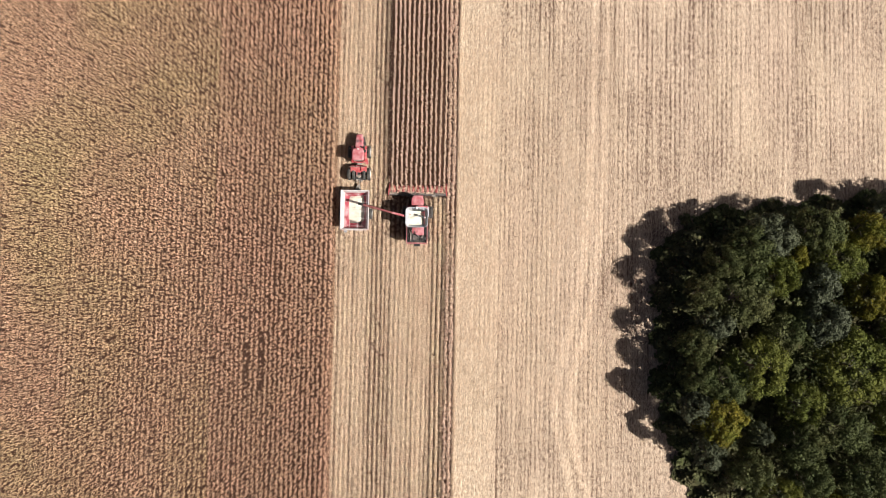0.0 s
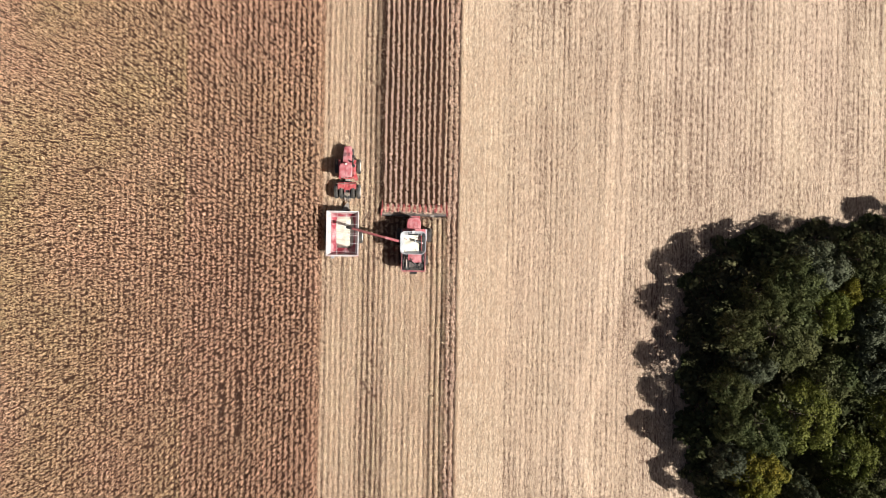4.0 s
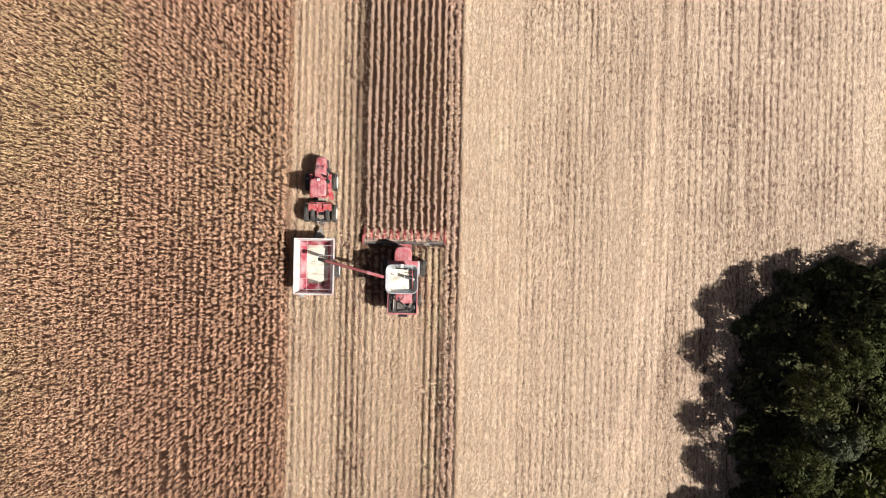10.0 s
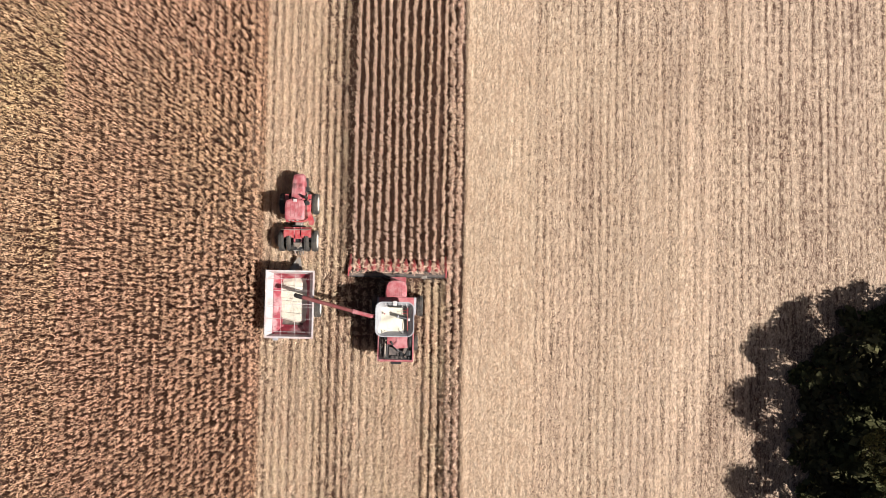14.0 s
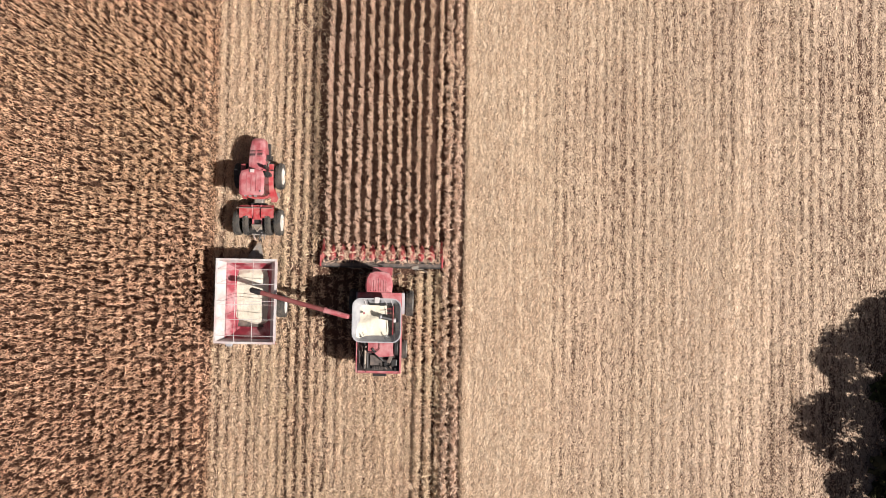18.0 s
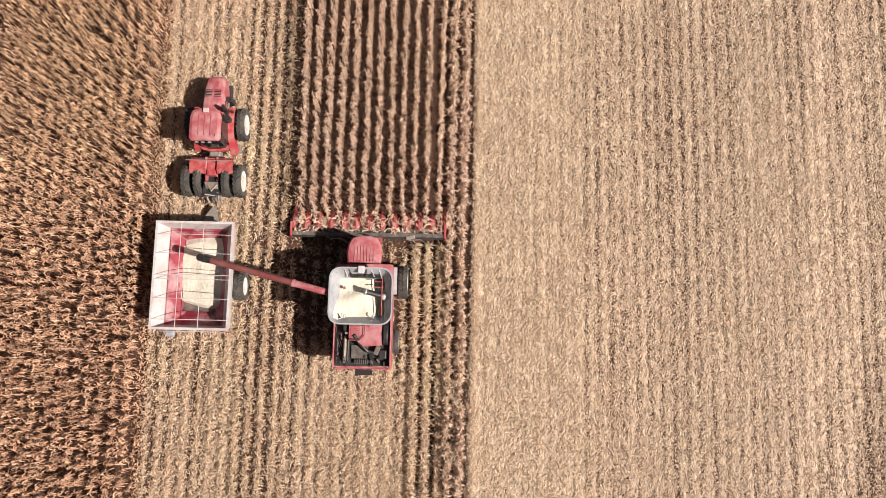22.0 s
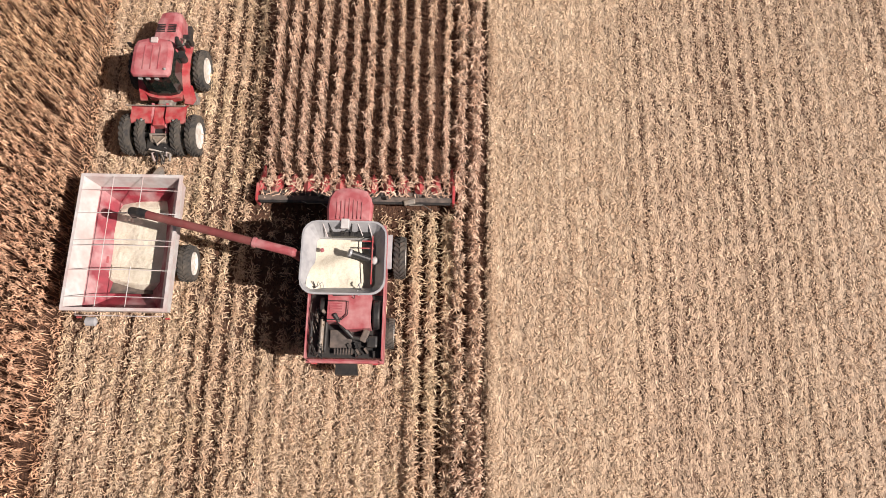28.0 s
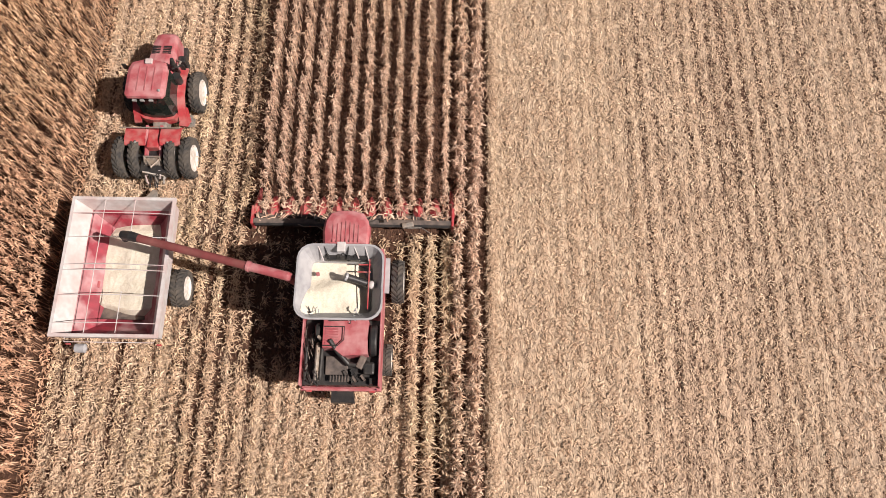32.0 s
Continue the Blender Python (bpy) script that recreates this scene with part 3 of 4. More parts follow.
    bm = heap(-1.5, 1.3, -1.2, 1.25, lambda x, y: 4.06 - 0.06 * x - 0.22 / (1 + math.exp(-8 * (y - 0.45 - 0.25 * x))) + 0.34 * max(0.0, -0.75 - x) * max(0.0, 0.1 - y) * 1.6 - 0.55 / (1 + math.exp(-9 * (x - 0.72 + 0.3 * min(0.0, y)))) + 0.1 * math.exp(-((x + 0.3) ** 2 + (y - 0.2) ** 2) * 3), 44)
    for v in bm.verts:
        k = 0.45 * max(0.0, v.co.z - 4.0)
        v.co.x = max(-1.285 - k, min(1.285 + k, v.co.x))
        v.co.y = max(-0.93 - k, min(1.23 + k, v.co.y))
    part("grain", bm, GRAIN, tank, "heaped pale shelled corn")
    bm = bmesh.new()
    tube(bm, [(1.15, 0.2, 4.3), (0.25, 0.4, 4.62)], 0.14, 16)
    part("fill_auger", bm, BLACK, tank, "black filling auger tube")
    bm = bmesh.new()
    tube(bm, [(0.28, 0.395, 4.6), (0.2, 0.41, 4.64)], 0.17, 16)
    part("auger_mouth", bm, GREY, tank)
    bm = bmesh.new()
    bmesh.ops.create_uvsphere(bm, u_segments=16, v_segments=8, radius=0.17, matrix=Matrix.Translation((1.25, 0.15, 4.36)))
    part("auger_cap", bm, WHITE, tank)
    for y0, y1, x0, x1, z in ((-0.9, 1.2, 1.12, 1.17, 4.5), (0.95, 1.0, 0.7, 1.2, 4.45), (0.65, 0.7, 0.65, 1.2, 4.42)):
        bm = bmesh.new()
        box(bm, x0, x1, y0, y1, z - 0.05, z, 0.01)
        part("tank_brace", bm, RED_BRIGHT, tank, "red tank brace")
    for x0, x1, m in ((-0.72, -0.5, BLACK), (0.5, 0.72, WHITE), (-0.95, -0.78, WHITE), (0.28, 0.2, BLACK), (0.95, 1.1, WHITE)):
        bm = bmesh.new()
        tube(bm, [(x0, 1.66, 4.78), (x1, 1.2, 4.25)], 0.025, 6)
        part("tank_strut", bm, m, tank)
    rc = random.Random(11)
    for x0, y0, n in ((-1.1, -1.05, 3), (0.5, -1.15, 4), (0.1, 1.42, 3), (0.75, -1.05, 2)):
        for k in range(n):
            bm = bmesh.new()
            p = [(x0, y0, 4.4)]
            for i in range(4):
                p.append((p[-1][0] + 0.32 * (rc.random() - 0.5), p[-1][1] + 0.34 * (rc.random() - 0.5), 4.4 + 0.12 * rc.random()))
            tube(bm, p, 0.014 + 0.012 * rc.random(), 6)
            part("cable", bm, (BLACK, GREY)[k % 2], tank)
    bm = bmesh.new()
    box(bm, -0.4, 0.95, -1.34, -1.16, 4.3, 4.42, 0.01, Matrix.Rotation(radians(3), 3, "Z"))
    part("rear_bar", bm, BLACK, tank)
    # black block standing in for the shade inside the tank's front wall
    bm = bmesh.new()
    box(bm, -0.62, 1.05, 1.2, 1.42, 4.1, 4.34, 0.02)
    part("front_shade_block", bm, BLACK, tank)
    bm = bmesh.new()
    box(bm, -0.17, 0.17, 1.38, 1.8, 4.72, 4.9, 0.03)
    part("beacon_box", bm, WHITE, tank, "small white box on the tank rim")
    # small brown-red box added for a brown mark on the grain
    bm = bmesh.new()
    box(bm, -1.05, -0.9, 0.55, 0.7, 4.12, 4.25, 0.03, Matrix.Rotation(radians(20), 3, "Z"))
    part("brown_mark_box", bm, RED_DUSTY, tank, "small brown-red box on the grain")
    for s, y0 in ((-0.62, 1.28), (0.55, 1.3), (-0.15, 1.25), (0.25, 1.2)):
        bm = bmesh.new()
        box(bm, s - 0.07, s + 0.07, y0, y0 + 0.2, 4.22, 4.4, 0.01)
        part("tank_sensor", bm, BLACK, tank)
    # unloading auger
    a, b = Vector((-2.1, 0.38, 4.6)), Vector((-8.75, 2.06, 4.42))
    d = (b - a).normalized()
    bm = bmesh.new()
    tube(bm, [a + d * -0.12, a, a + d * 0.15, a + d * 1.7], [0.15, 0.19, 0.19, 0.19], 18)
    aug = part("unloading_auger", bm, RED, c, "long red unloading auger swung out over the cart")
    bm = bmesh.new()
    tube(bm, [(-1.2, 0.3, 2.7), (-1.5, 0.32, 3.3), (-1.85, 0.36, 4.0), a + d * 0.15 + Vector((0, 0, -0.12))], [0.22, 0.21, 0.2, 0.16], 18)
    part("auger_elbow", bm, RED_DUSTY, aug)
    bm = bmesh.new()
    tube(bm, [a + d * 1.7, b], 0.175, 18)
    part("auger_tube", bm, AUGER_RED, aug, "worn maroon auger tube")
    bm = bmesh.new()
    tube(bm, [a + d * 1.64, a + d * 1.76], 0.225, 18)
    part("flange", bm, RED, aug)
    bm = bmesh.new()
    tube(bm, [b - d * 0.35, b, b + d * 0.35 + Vector((0, 0, -0.1)), b + d * 0.42 + Vector((0, 0, -0.5))], [0.19, 0.21, 0.2, 0.18], 16)
    part("spout", bm, BLACK, aug, "black rubber spout")
    # feeder house and wheels
    bm = bmesh.new()
    loft(bm, [[(-0.7, 2.0, 1.0), (0.7, 2.0, 1.0), (0.7, 2.0, 1.75), (-0.7, 2.0, 1.75)], [(-0.75, 4.05, 0.45), (0.75, 4.05, 0.45), (0.75, 4.05, 1.0), (-0.75, 4.05, 1.0)]])
    part("feeder_house", bm, RED, c)
    for y0, z0, h in ((1.3, 0.98, 2.1), (-2.2, 0.7, 1.75)):
        bm = bmesh.new()
        tube(bm, [(-h, y0, z0), (h, y0, z0)], 0.14, 12)
        part("axle", bm, BLACK, c)
    for s in (-1, 1):
        wheel(c, s * 2.13, 1.3, 0.98, 0.54, s)
        wheel(c, s * 1.72, -2.2, 0.7, 0.48, s)
    # corn head
    bm = bmesh.new()
    box(bm, -4.7, 4.5, 4.05, 4.3, 0.55, 1.0, 0.04)
    box(bm, -4.7, 4.5, 4.3, 4.75, 0.4, 0.5, 0.02)
    head = part("corn_head", bm, DECK, c, "twelve-row corn head with black frame and red snouts")
    bm = bmesh.new()
    tube(bm, [(-4.6, 4.5, 0.75), (4.4, 4.5, 0.75)], 0.13, 12)
    for k in range(22):
        x0 = -4.5 + 0.4 * k
        tube(bm, [(x0, 4.5, 0.75), (x0 + 0.02, 4.5, 0.75)], 0.2, 12)
    part("cross_auger", bm, DECK, head, "dusty brown steel cross auger")
    bm = bmesh.new()
    box(bm, -4.6, 4.4, 3.94, 4.05, 0.92, 1.02, 0.02)
    part("top_rail", bm, BLACK, head)
    for k in range(13):
        x0 = -4.67 + k * ROW
        end = k in (0, 12)
        tip = 6.15 if end else 5.75
        bm = bmesh.new()
        hw = 0.2 if end else 0.29
        ring = lambda y, w, z0, z1: [(x0 - w, y, z0), (x0 + w, y, z0), (x0 + w * 0.8, y, z0 + (z1 - z0) * 0.7), (x0, y, z1), (x0 - w * 0.8, y, z0 + (z1 - z0) * 0.7)]
        loft(bm, [ring(4.5, hw, 0.45, 1.02 if end else 0.98), ring(5.0, hw, 0.35, 0.92), ring(5.45, hw * 0.7, 0.22, 0.55), ring(tip, 0.05, 0.12, 0.22)])
        part("snout", bm, RED_BRIGHT, head)
    for s, x0 in ((-1, -4.75), (1, 4.55)):
        bm = bmesh.new()
        box(bm, x0 - 0.06, x0 + 0.06, 4.0, 4.9, 0.3, 1.05, 0.03)
        part("end_panel", bm, RED_BRIGHT, head)
    for x0 in (-2.6, -1.3, 2.2):
        bm = bmesh.new()
        tube(bm, [(x0, 4.0, 1.02), (x0 + 0.3, 3.85, 1.12), (x0 + 0.9, 3.9, 1.05), (x0 + 1.3, 3.6, 1.2)], 0.025, 6)
        part("hydraulic_hose", bm, STEEL, head)
    bm = bmesh.new()
    box(bm, 2.2, 2.75, 3.9, 4.15, 0.95, 1.12, 0.06, Matrix.Rotation(radians(12), 3, "Z"))
    part("drive_cover", bm, STEEL, head)
    return c


# ---- tractor ----
def build_tractor():
    c = thing("articulated_tractor", -9.45, 5.04, "red articulated tractor on eight dual wheels, pulling the grain cart", "tractor")
    # front half, y from 0.1 to 4.55
    bm = bmesh.new()
    sec = lambda y, w, z0, z1: [(-w, y, z0), (w, y, z0), (w, y, z1 - 0.25), (w * 0.82, y, z1 - 0.06), (w * 0.4, y, z1), (-w * 0.4, y, z1), (-w * 0.82, y, z1 - 0.06), (-w, y, z1 - 0.25)]
    loft(bm, [sec(1.9, 0.66, 1.1, 2.45), sec(2.8, 0.66, 1.0, 2.4), sec(3.8, 0.6, 0.95, 2.26), sec(4.35, 0.52, 0.95, 2.1), sec(4.55, 0.42, 1.0, 1.9)])
    hood = part("hood", bm, RED, c, "long red hood with slotted vents")
    for s in (-0.26, 0.26):
        for k in range(5):
            bm = bmesh.new()
            box(bm, s - 0.19, s + 0.19, 3.12 + 0.1 * k, 3.16 + 0.1 * k, 2.335 - 0.012 * k, 2.40 - 0.012 * k, 0.0)
            part("vent_slot", bm, BLACK, hood)
    bm = bmesh.new()
    box(bm, -0.4, 0.4, 4.5, 4.58, 1.1, 1.8, 0.03)
    part("grille", bm, BLACK, hood)
    bm = bmesh.new()
    box(bm, -0.75, 0.75, 0.2, 4.3, 0.75, 1.1, 0.05)
    part("front_chassis", bm, BLACK, c)
    bm = bmesh.new()
    loft(bm, [[(x, y, 1.3) for x, y in ((-0.92, 0.5), (-0.7, 0.2), (-0.3, 0.1), (0.3, 0.1), (0.7, 0.2), (0.92, 0.5), (0.92, 1.7), (0.72, 2.02), (-0.72, 2.02), (-0.92, 1.7))],
              [(x, y, 3.35) for x, y in ((-0.84, 0.55), (-0.66, 0.32), (-0.3, 0.24), (0.3, 0.24), (0.66, 0.32), (0.84, 0.55), (0.84, 1.7), (0.68, 1.92), (-0.68, 1.92), (-0.84, 1.7))]])
    cab = part("cab", bm, GLASS, c, "dark glass cab")
    bm = bmesh.new()
    rr = lambda k, z: [(k * x, 1.05 + k * (y - 1.05), z) for x, y in ((-0.8, 0.05), (0.8, 0.05), (0.92, 0.2), (0.92, 1.5), (0.78, 1.88), (0.3, 2.02), (-0.3, 2.02), (-0.78, 1.88), (-0.92, 1.5), (-0.92, 0.2))]
    loft(bm, [rr(0.98, 3.33), rr(1.0, 3.42), rr(0.97, 3.54), rr(0.8, 3.6)])
    part("cab_roof", bm, RED, cab, "faded red cab roof")
    for s in (-0.35, 0, 0.35):
        bm = bmesh.new()
        box(bm, s - 0.03, s + 0.03, 0.35, 1.6, 3.585, 3.62, 0.01)
        part("roof_rib", bm, RED_DUSTY, cab)
    bm = bmesh.new()
    box(bm, -0.12, 0.2, 1.72, 1.98, 3.55, 3.7, 0.03)
    part("receiver_box", bm, WHITE, cab, "white receiver box on the roof")
    bm = bmesh.new()
    bmesh.ops.create_uvsphere(bm, u_segments=12, v_segments=8, radius=0.07, matrix=Matrix.Translation((0.68, 0.35, 3.62)))
    part("roof_lamp", bm, LAMP, cab)
    for x0 in (-0.5, -0.15, 0.25):
        bm = bmesh.new()
        box(bm, x0 - 0.1, x0 + 0.1, -0.02, 0.06, 3.2, 3.32, 0.02)
        part("rear_lamp", bm, LAMP, cab)
    bm = bmesh.new()
    loft(bm, [[(x, y, z) for x, y in ((-1.0, 0.7), (-0.98, 0.3), (-0.75, 0.08), (-0.3, -0.02), (0.3, -0.02), (0.75, 0.08), (0.98, 0.3), (1.0, 0.7))] for z in (1.1, 1.5)])
    part("cab_base", bm, RED_BRIGHT, c)
    for s in (-1, 1):
        bm = bmesh.new()
        loft(bm, [[(s * 0.9, y, z), (s * 1.25, y, z - 0.05), (s * 1.25, y, z - 0.13), (s * 0.9, y, z - 0.1)] for y, z in ((0.0, 1.25), (0.5, 1.7), (1.1, 2.05), (2.0, 2.12), (2.6, 1.95))])
        part("fender", bm, RED_BRIGHT, c)
        bm = bmesh.new()
        tube(bm, [(s * 0.9, 1.8, 3.1), (s * 1.3, 2.0, 3.05)], 0.025, 6)
        box(bm, s * 1.35 - 0.1, s * 1.35 + 0.1, 1.97, 2.03, 2.75, 3.15, 0.02)
        part("mirror", bm, BLACK, c)
    bm = bmesh.new()
    tube(bm, [(0.82, 2.25, 1.6), (0.82, 2.25, 2.9), (0.86, 2.3, 3.15)], [0.13, 0.13, 0.09], 12)
    part("exhaust_stack", bm, BLACK, c, "black exhaust stack")
    bm = bmesh.new()
    tube(bm, [(0.95, 1.75, 1.7), (0.95, 1.75, 2.6)], 0.2, 14)
    part("air_cleaner", bm, BLACK, c, "black air cleaner")
    bm = bmesh.new()
    tube(bm, [(0.66, 2.9, 2.1), (0.95, 2.7, 2.3), (0.92, 2.35, 2.4)], 0.06, 8)
    part("intake_pipe", bm, STEEL, c)
    bm = bmesh.new()
    box(bm, 0.66, 1.0, 2.95, 3.3, 1.1, 1.9, 0.05)
    part("tool_box", bm, BLACK, c)
    for z0 in (0.6, 0.95):
        bm = bmesh.new()
        box(bm, 1.1, 1.45, 0.1, 0.55, z0, z0 + 0.06, 0.01)
        part("step", bm, STEEL, c)
    bm = bmesh.new()
    loft(bm, [[(0.95, -0.2, z), (1.35, -0.25, z), (1.5, 0.05, z), (1.25, 0.75, z), (0.95, 0.9, z)] for z in (1.28, 1.34)])
    part("entry_platform", bm, RED_BRIGHT, c)
    # rear half
    bm = bmesh.new()
    box(bm, -0.6, 0.6, -2.7, -0.3, 0.8, 1.35, 0.05)
    part("rear_chassis", bm, BLACK, c)
    bm = bmesh.new()
    box(bm, -0.35, 0.35, -0.5, 0.3, 0.7, 1.3, 0.1)
    part("pivot", bm, STEEL, c)
    for s in (-1, 1):
        bm = bmesh.new()
        loft(bm, [[(s * 0.35, y, z), (s * 1.3, y, z), (s * 1.3, y, z - 0.08), (s * 0.35, y, z - 0.08)] for y, z in ((-0.5, 1.7), (-0.68, 1.92), (-1.25, 1.95), (-1.5, 1.8))])
        part("rear_fender", bm, RED_BRIGHT, c)
        bm = bmesh.new()
        loft(bm, [[(s * 0.28, -0.5, 1.3), (s * 0.4, -0.5, 1.3), (s * 0.4, -0.5, 1.9), (s * 0.28, -0.5, 1.9)], [(s * 0.28, -2.0, 1.2), (s * 0.4, -2.0, 1.2), (s * 0.4, -2.0, 1.5), (s * 0.28, -2.0, 1.5)]])
        part("frame_rail", bm, RED, c)
        bm = bmesh.new()
        tube(bm, [(s * 0.25, -1.9, 1.4), (s * 0.45, -2.5, 1.1), (s * 0.4, -3.0, 0.75)], 0.06, 8)
        part("lift_arm", bm, STEEL, c)
    bm = bmesh.new()
    box(bm, -0.28, 0.28, -1.6, -0.5, 1.35, 1.78, 0.05)
    part("rear_cover", bm, RED_BRIGHT, c)
    bm = bmesh.new()
    tube(bm, [(-1.5, -0.75, 2.12), (1.3, -0.75, 2.12)], 0.03, 8)
    part("tool_bar", bm, STEEL, c)
    for k, (x0, y0, x1, y1) in enumerate(((-0.3, -1.9, -0.42, -2.7), (0.3, -1.9, 0.42, -2.7), (-0.42, -2.7, 0.42, -2.7), (-0.15, -2.0, 0.0, -2.75), (0.2, -2.0, 0.1, -2.8))):
        bm = bmesh.new()
        tube(bm, [(x0, y0, 1.45), (x1, y1, 1.05)], 0.05, 8)
        part("linkage", bm, (STEEL, STEEL, STEEL, BLACK, DECK)[k], c)
    for x0 in (-0.75, 0.75):
        bm = bmesh.new()
        lathe_x(bm, [(-0.03, 0.07), (0.03, 0.07)], x0, -1.42, 1.9, 12)
        part("fender_lamp", bm, LAMP, c)
    bm = bmesh.new()
    box(bm, -0.35, 0.35, -2.35, -2.0, 1.3, 1.5, 0.04)
    tube(bm, [(-0.3, -2.1, 1.5), (0, -2.5, 1.55), (0.3, -2.1, 1.5)], 0.06, 8)
    tube(bm, [(-0.42, -2.75, 0.8), (-0.36, -2.0, 1.62), (0.36, -2.0, 1.62), (0.42, -2.75, 0.8)], 0.075, 8)
    part("hitch_frame", bm, STEEL, c, "pale grey three-point hitch frame")
    rh = random.Random(3)
    for k in range(9):
        bm = bmesh.new()
        x0, y0 = -0.3 + 0.6 * rh.random(), -2.1 - 0.7 * rh.random()
        tube(bm, [(x0, y0, 1.1), (x0 + 0.2 * (rh.random() - 0.5), y0 - 0.15, 1.35), (x0 + 0.2 * (rh.random() - 0.5), y0 - 0.4, 0.95)], 0.02 + 0.015 * rh.random(), 6)
        part("coupling_hose", bm, (BLACK, STEEL, WHITE)[k % 3], c)
    bm = bmesh.new()
    for x0 in (-0.15, 0.1, 0.2):
        tube(bm, [(x0, -2.2, 1.45), (x0 + 0.1, -2.8, 1.2), (x0, -3.3, 0.95)], 0.022, 6)
    part("hydraulic_hose", bm, BLACK, c)
    bm = bmesh.new()
    box(bm, -0.08, 0.08, -3.1, -2.5, 0.62, 0.72, 0.02)
    part("drawbar", bm, STEEL, c)
    for y0 in (1.8, -1.75):
        bm = bmesh.new()
        tube(bm, [(-1.48, y0, 1.0), (1.48, y0, 1.0)], 0.15, 10)
        part("axle", bm, BLACK, c)
    for y0 in (1.8, -1.75):
        for s in (-1, 1):
            wheel(c, s * 0.84, y0, 1.0, 0.44, s)
            wheel(c, s * 1.56, y0, 1.0, 0.48, s)
    return c


# ---- grain cart ----
def build_cart():
    c = thing("grain_cart", -9.83, -2.71, "white grain cart with red lining, half full of corn", "grain cart")
    HX, HY, Z = 2.27, 3.14, 2.93
    rect = lambda hx, hy, z, dx=0.0: [(-hx + dx, -hy, z), (hx + dx, -hy, z), (hx + dx, hy, z), (-hx + dx, hy, z)]
    bm = bmesh.new()
    loft(bm, [rect(0.75, 2.3, 0.7), rect(1.3, 2.75, 1.15), rect(HX - 0.18, HY - 0.18, 1.85), rect(HX - 0.12, HY - 0.12, 2.75), rect(HX, HY, 2.8), rect(HX, HY, Z), rect(HX - 0.14, HY - 0.14, Z), rect(HX - 0.56, HY - 0.3, 2.08)], cap=False)
    box_part = part("hopper", bm, WHITE, c, "weathered white hopper walls")
    bm = bmesh.new()
    span = lambda x0, y0, y1, z: [(-x0, y0, z), (x0, y0, z), (x0, y1, z), (-x0, y1, z)]
    loft(bm, [span(HX - 0.56, -HY + 0.3, HY - 0.3, 2.08), span(1.5, -2.72, 2.65, 1.8), span(0.95, -2.2, 2.3, 1.2), span(0.65, -1.75, 1.8, 0.85)], cap=False)
    bm.faces.new([bm.verts.new(p) for p in span(0.65, -1.75, 1.8, 0.86)])
    part("lining", bm, LINING, box_part, "scraped red inner slopes")
    # heap of grain
    bm = heap(-1.26, 1.5, -1.9, 2.6, lambda x, y: 1.48 + 0.15 * x + 0.12 * math.exp(-(x * x + (y - 1.6) ** 2)) - 0.5 * max(0.0, y - 2.1 + 0.2 * x * x) - 2.2 * max(0.0, -1.45 - y - 0.18 * math.sin(1.4 * x + 0.6)), 48)
    part("grain", bm, GRAIN, c, "heap of pale shelled corn")
    for y0 in (-2.55, -1.35, -0.25, 0.0, 1.25, 2.35):
        bm = bmesh.new()
        tube(bm, [(-HX + 0.1, y0, Z), (-HX * 0.5, y0, Z + 0.1), (0, y0, Z + 0.14), (HX * 0.5, y0, Z + 0.1), (HX - 0.1, y0, Z)], 0.018, 6)
        part("tarp_bow", bm, WHITE, c)
    for x0, y0, y1 in ((-0.75, -HY + 0.15, HY - 0.15), (0.55, -HY + 0.15, -1.2), (0.55, 1.3, HY - 0.15)):
        bm = bmesh.new()
        tube(bm, [(x0, y0, Z + 0.1), (x0, (y0 + y1) / 2, Z + 0.1), (x0, y1, Z + 0.1)], 0.018, 6)
        part("ridge_strap", bm, WHITE, c)
    # dark brown sheet added over the lining to make the rear pit dark
    bm = bmesh.new()
    loft(bm, [[(-0.95, y, z), (1.15, y, z), (1.15, y, z - 0.03), (-0.95, y, z - 0.03)] for y, z in ((-1.3, 1.12), (-1.55, 1.17), (-1.85, 1.22), (-1.98, 1.28))])
    part("rear_dark_sheet", bm, DECK, box_part, "dark brown sheet behind the grain")
    # frame, axle, wheels, tongue
    bm = bmesh.new()
    box(bm, -0.9, -0.7, -2.6, 2.9, 0.55, 0.85, 0.02)
    box(bm, 0.7, 0.9, -2.6, 2.9, 0.55, 0.85, 0.02)
    part("frame", bm, RED, c)
    bm = bmesh.new()
    loft(bm, [[(-0.8, 2.9, 0.6), (0.8, 2.9, 0.6), (0.8, 2.9, 0.8), (-0.8, 2.9, 0.8)], [(0.28, 4.45, 0.6), (0.48, 4.45, 0.6), (0.48, 4.45, 0.74), (0.28, 4.45, 0.74)]])
    part("tongue", bm, STEEL, c, "steel drawbar tongue")
    bm = bmesh.new()
    tube(bm, [(-2.3, -0.4, 0.85), (2.3, -0.4, 0.85)], 0.12, 12)
    part("axle", bm, BLACK, c)
    for s in (-1, 1):
        wheel(c, s * 2.3, -0.4, 0.85, 0.62, s)
        bm = bmesh.new()
        box(bm, s * 1.2 - 0.06, s * 1.2 + 0.06, -0.6, -0.3, 0.8, 1.5, 0.02)
        part("axle_post", bm, RED, c)
    bm = bmesh.new()
    lathe_x(bm, [(-0.28, 0.05), (-0.2, 0.2), (0.2, 0.2), (0.28, 0.05)], -1.55, -3.3, 1.35, 20)
    part("rear_fan_cover", bm, GREY, c, "rounded light grey cover at the rear corner")
    bm = bmesh.new()
    tube(bm, [(-1.9, -3.0, 2.2), (-1.9, -3.2, 2.2), (1.9, -3.2, 2.2), (1.9, -3.0, 2.2)], 0.02, 6)
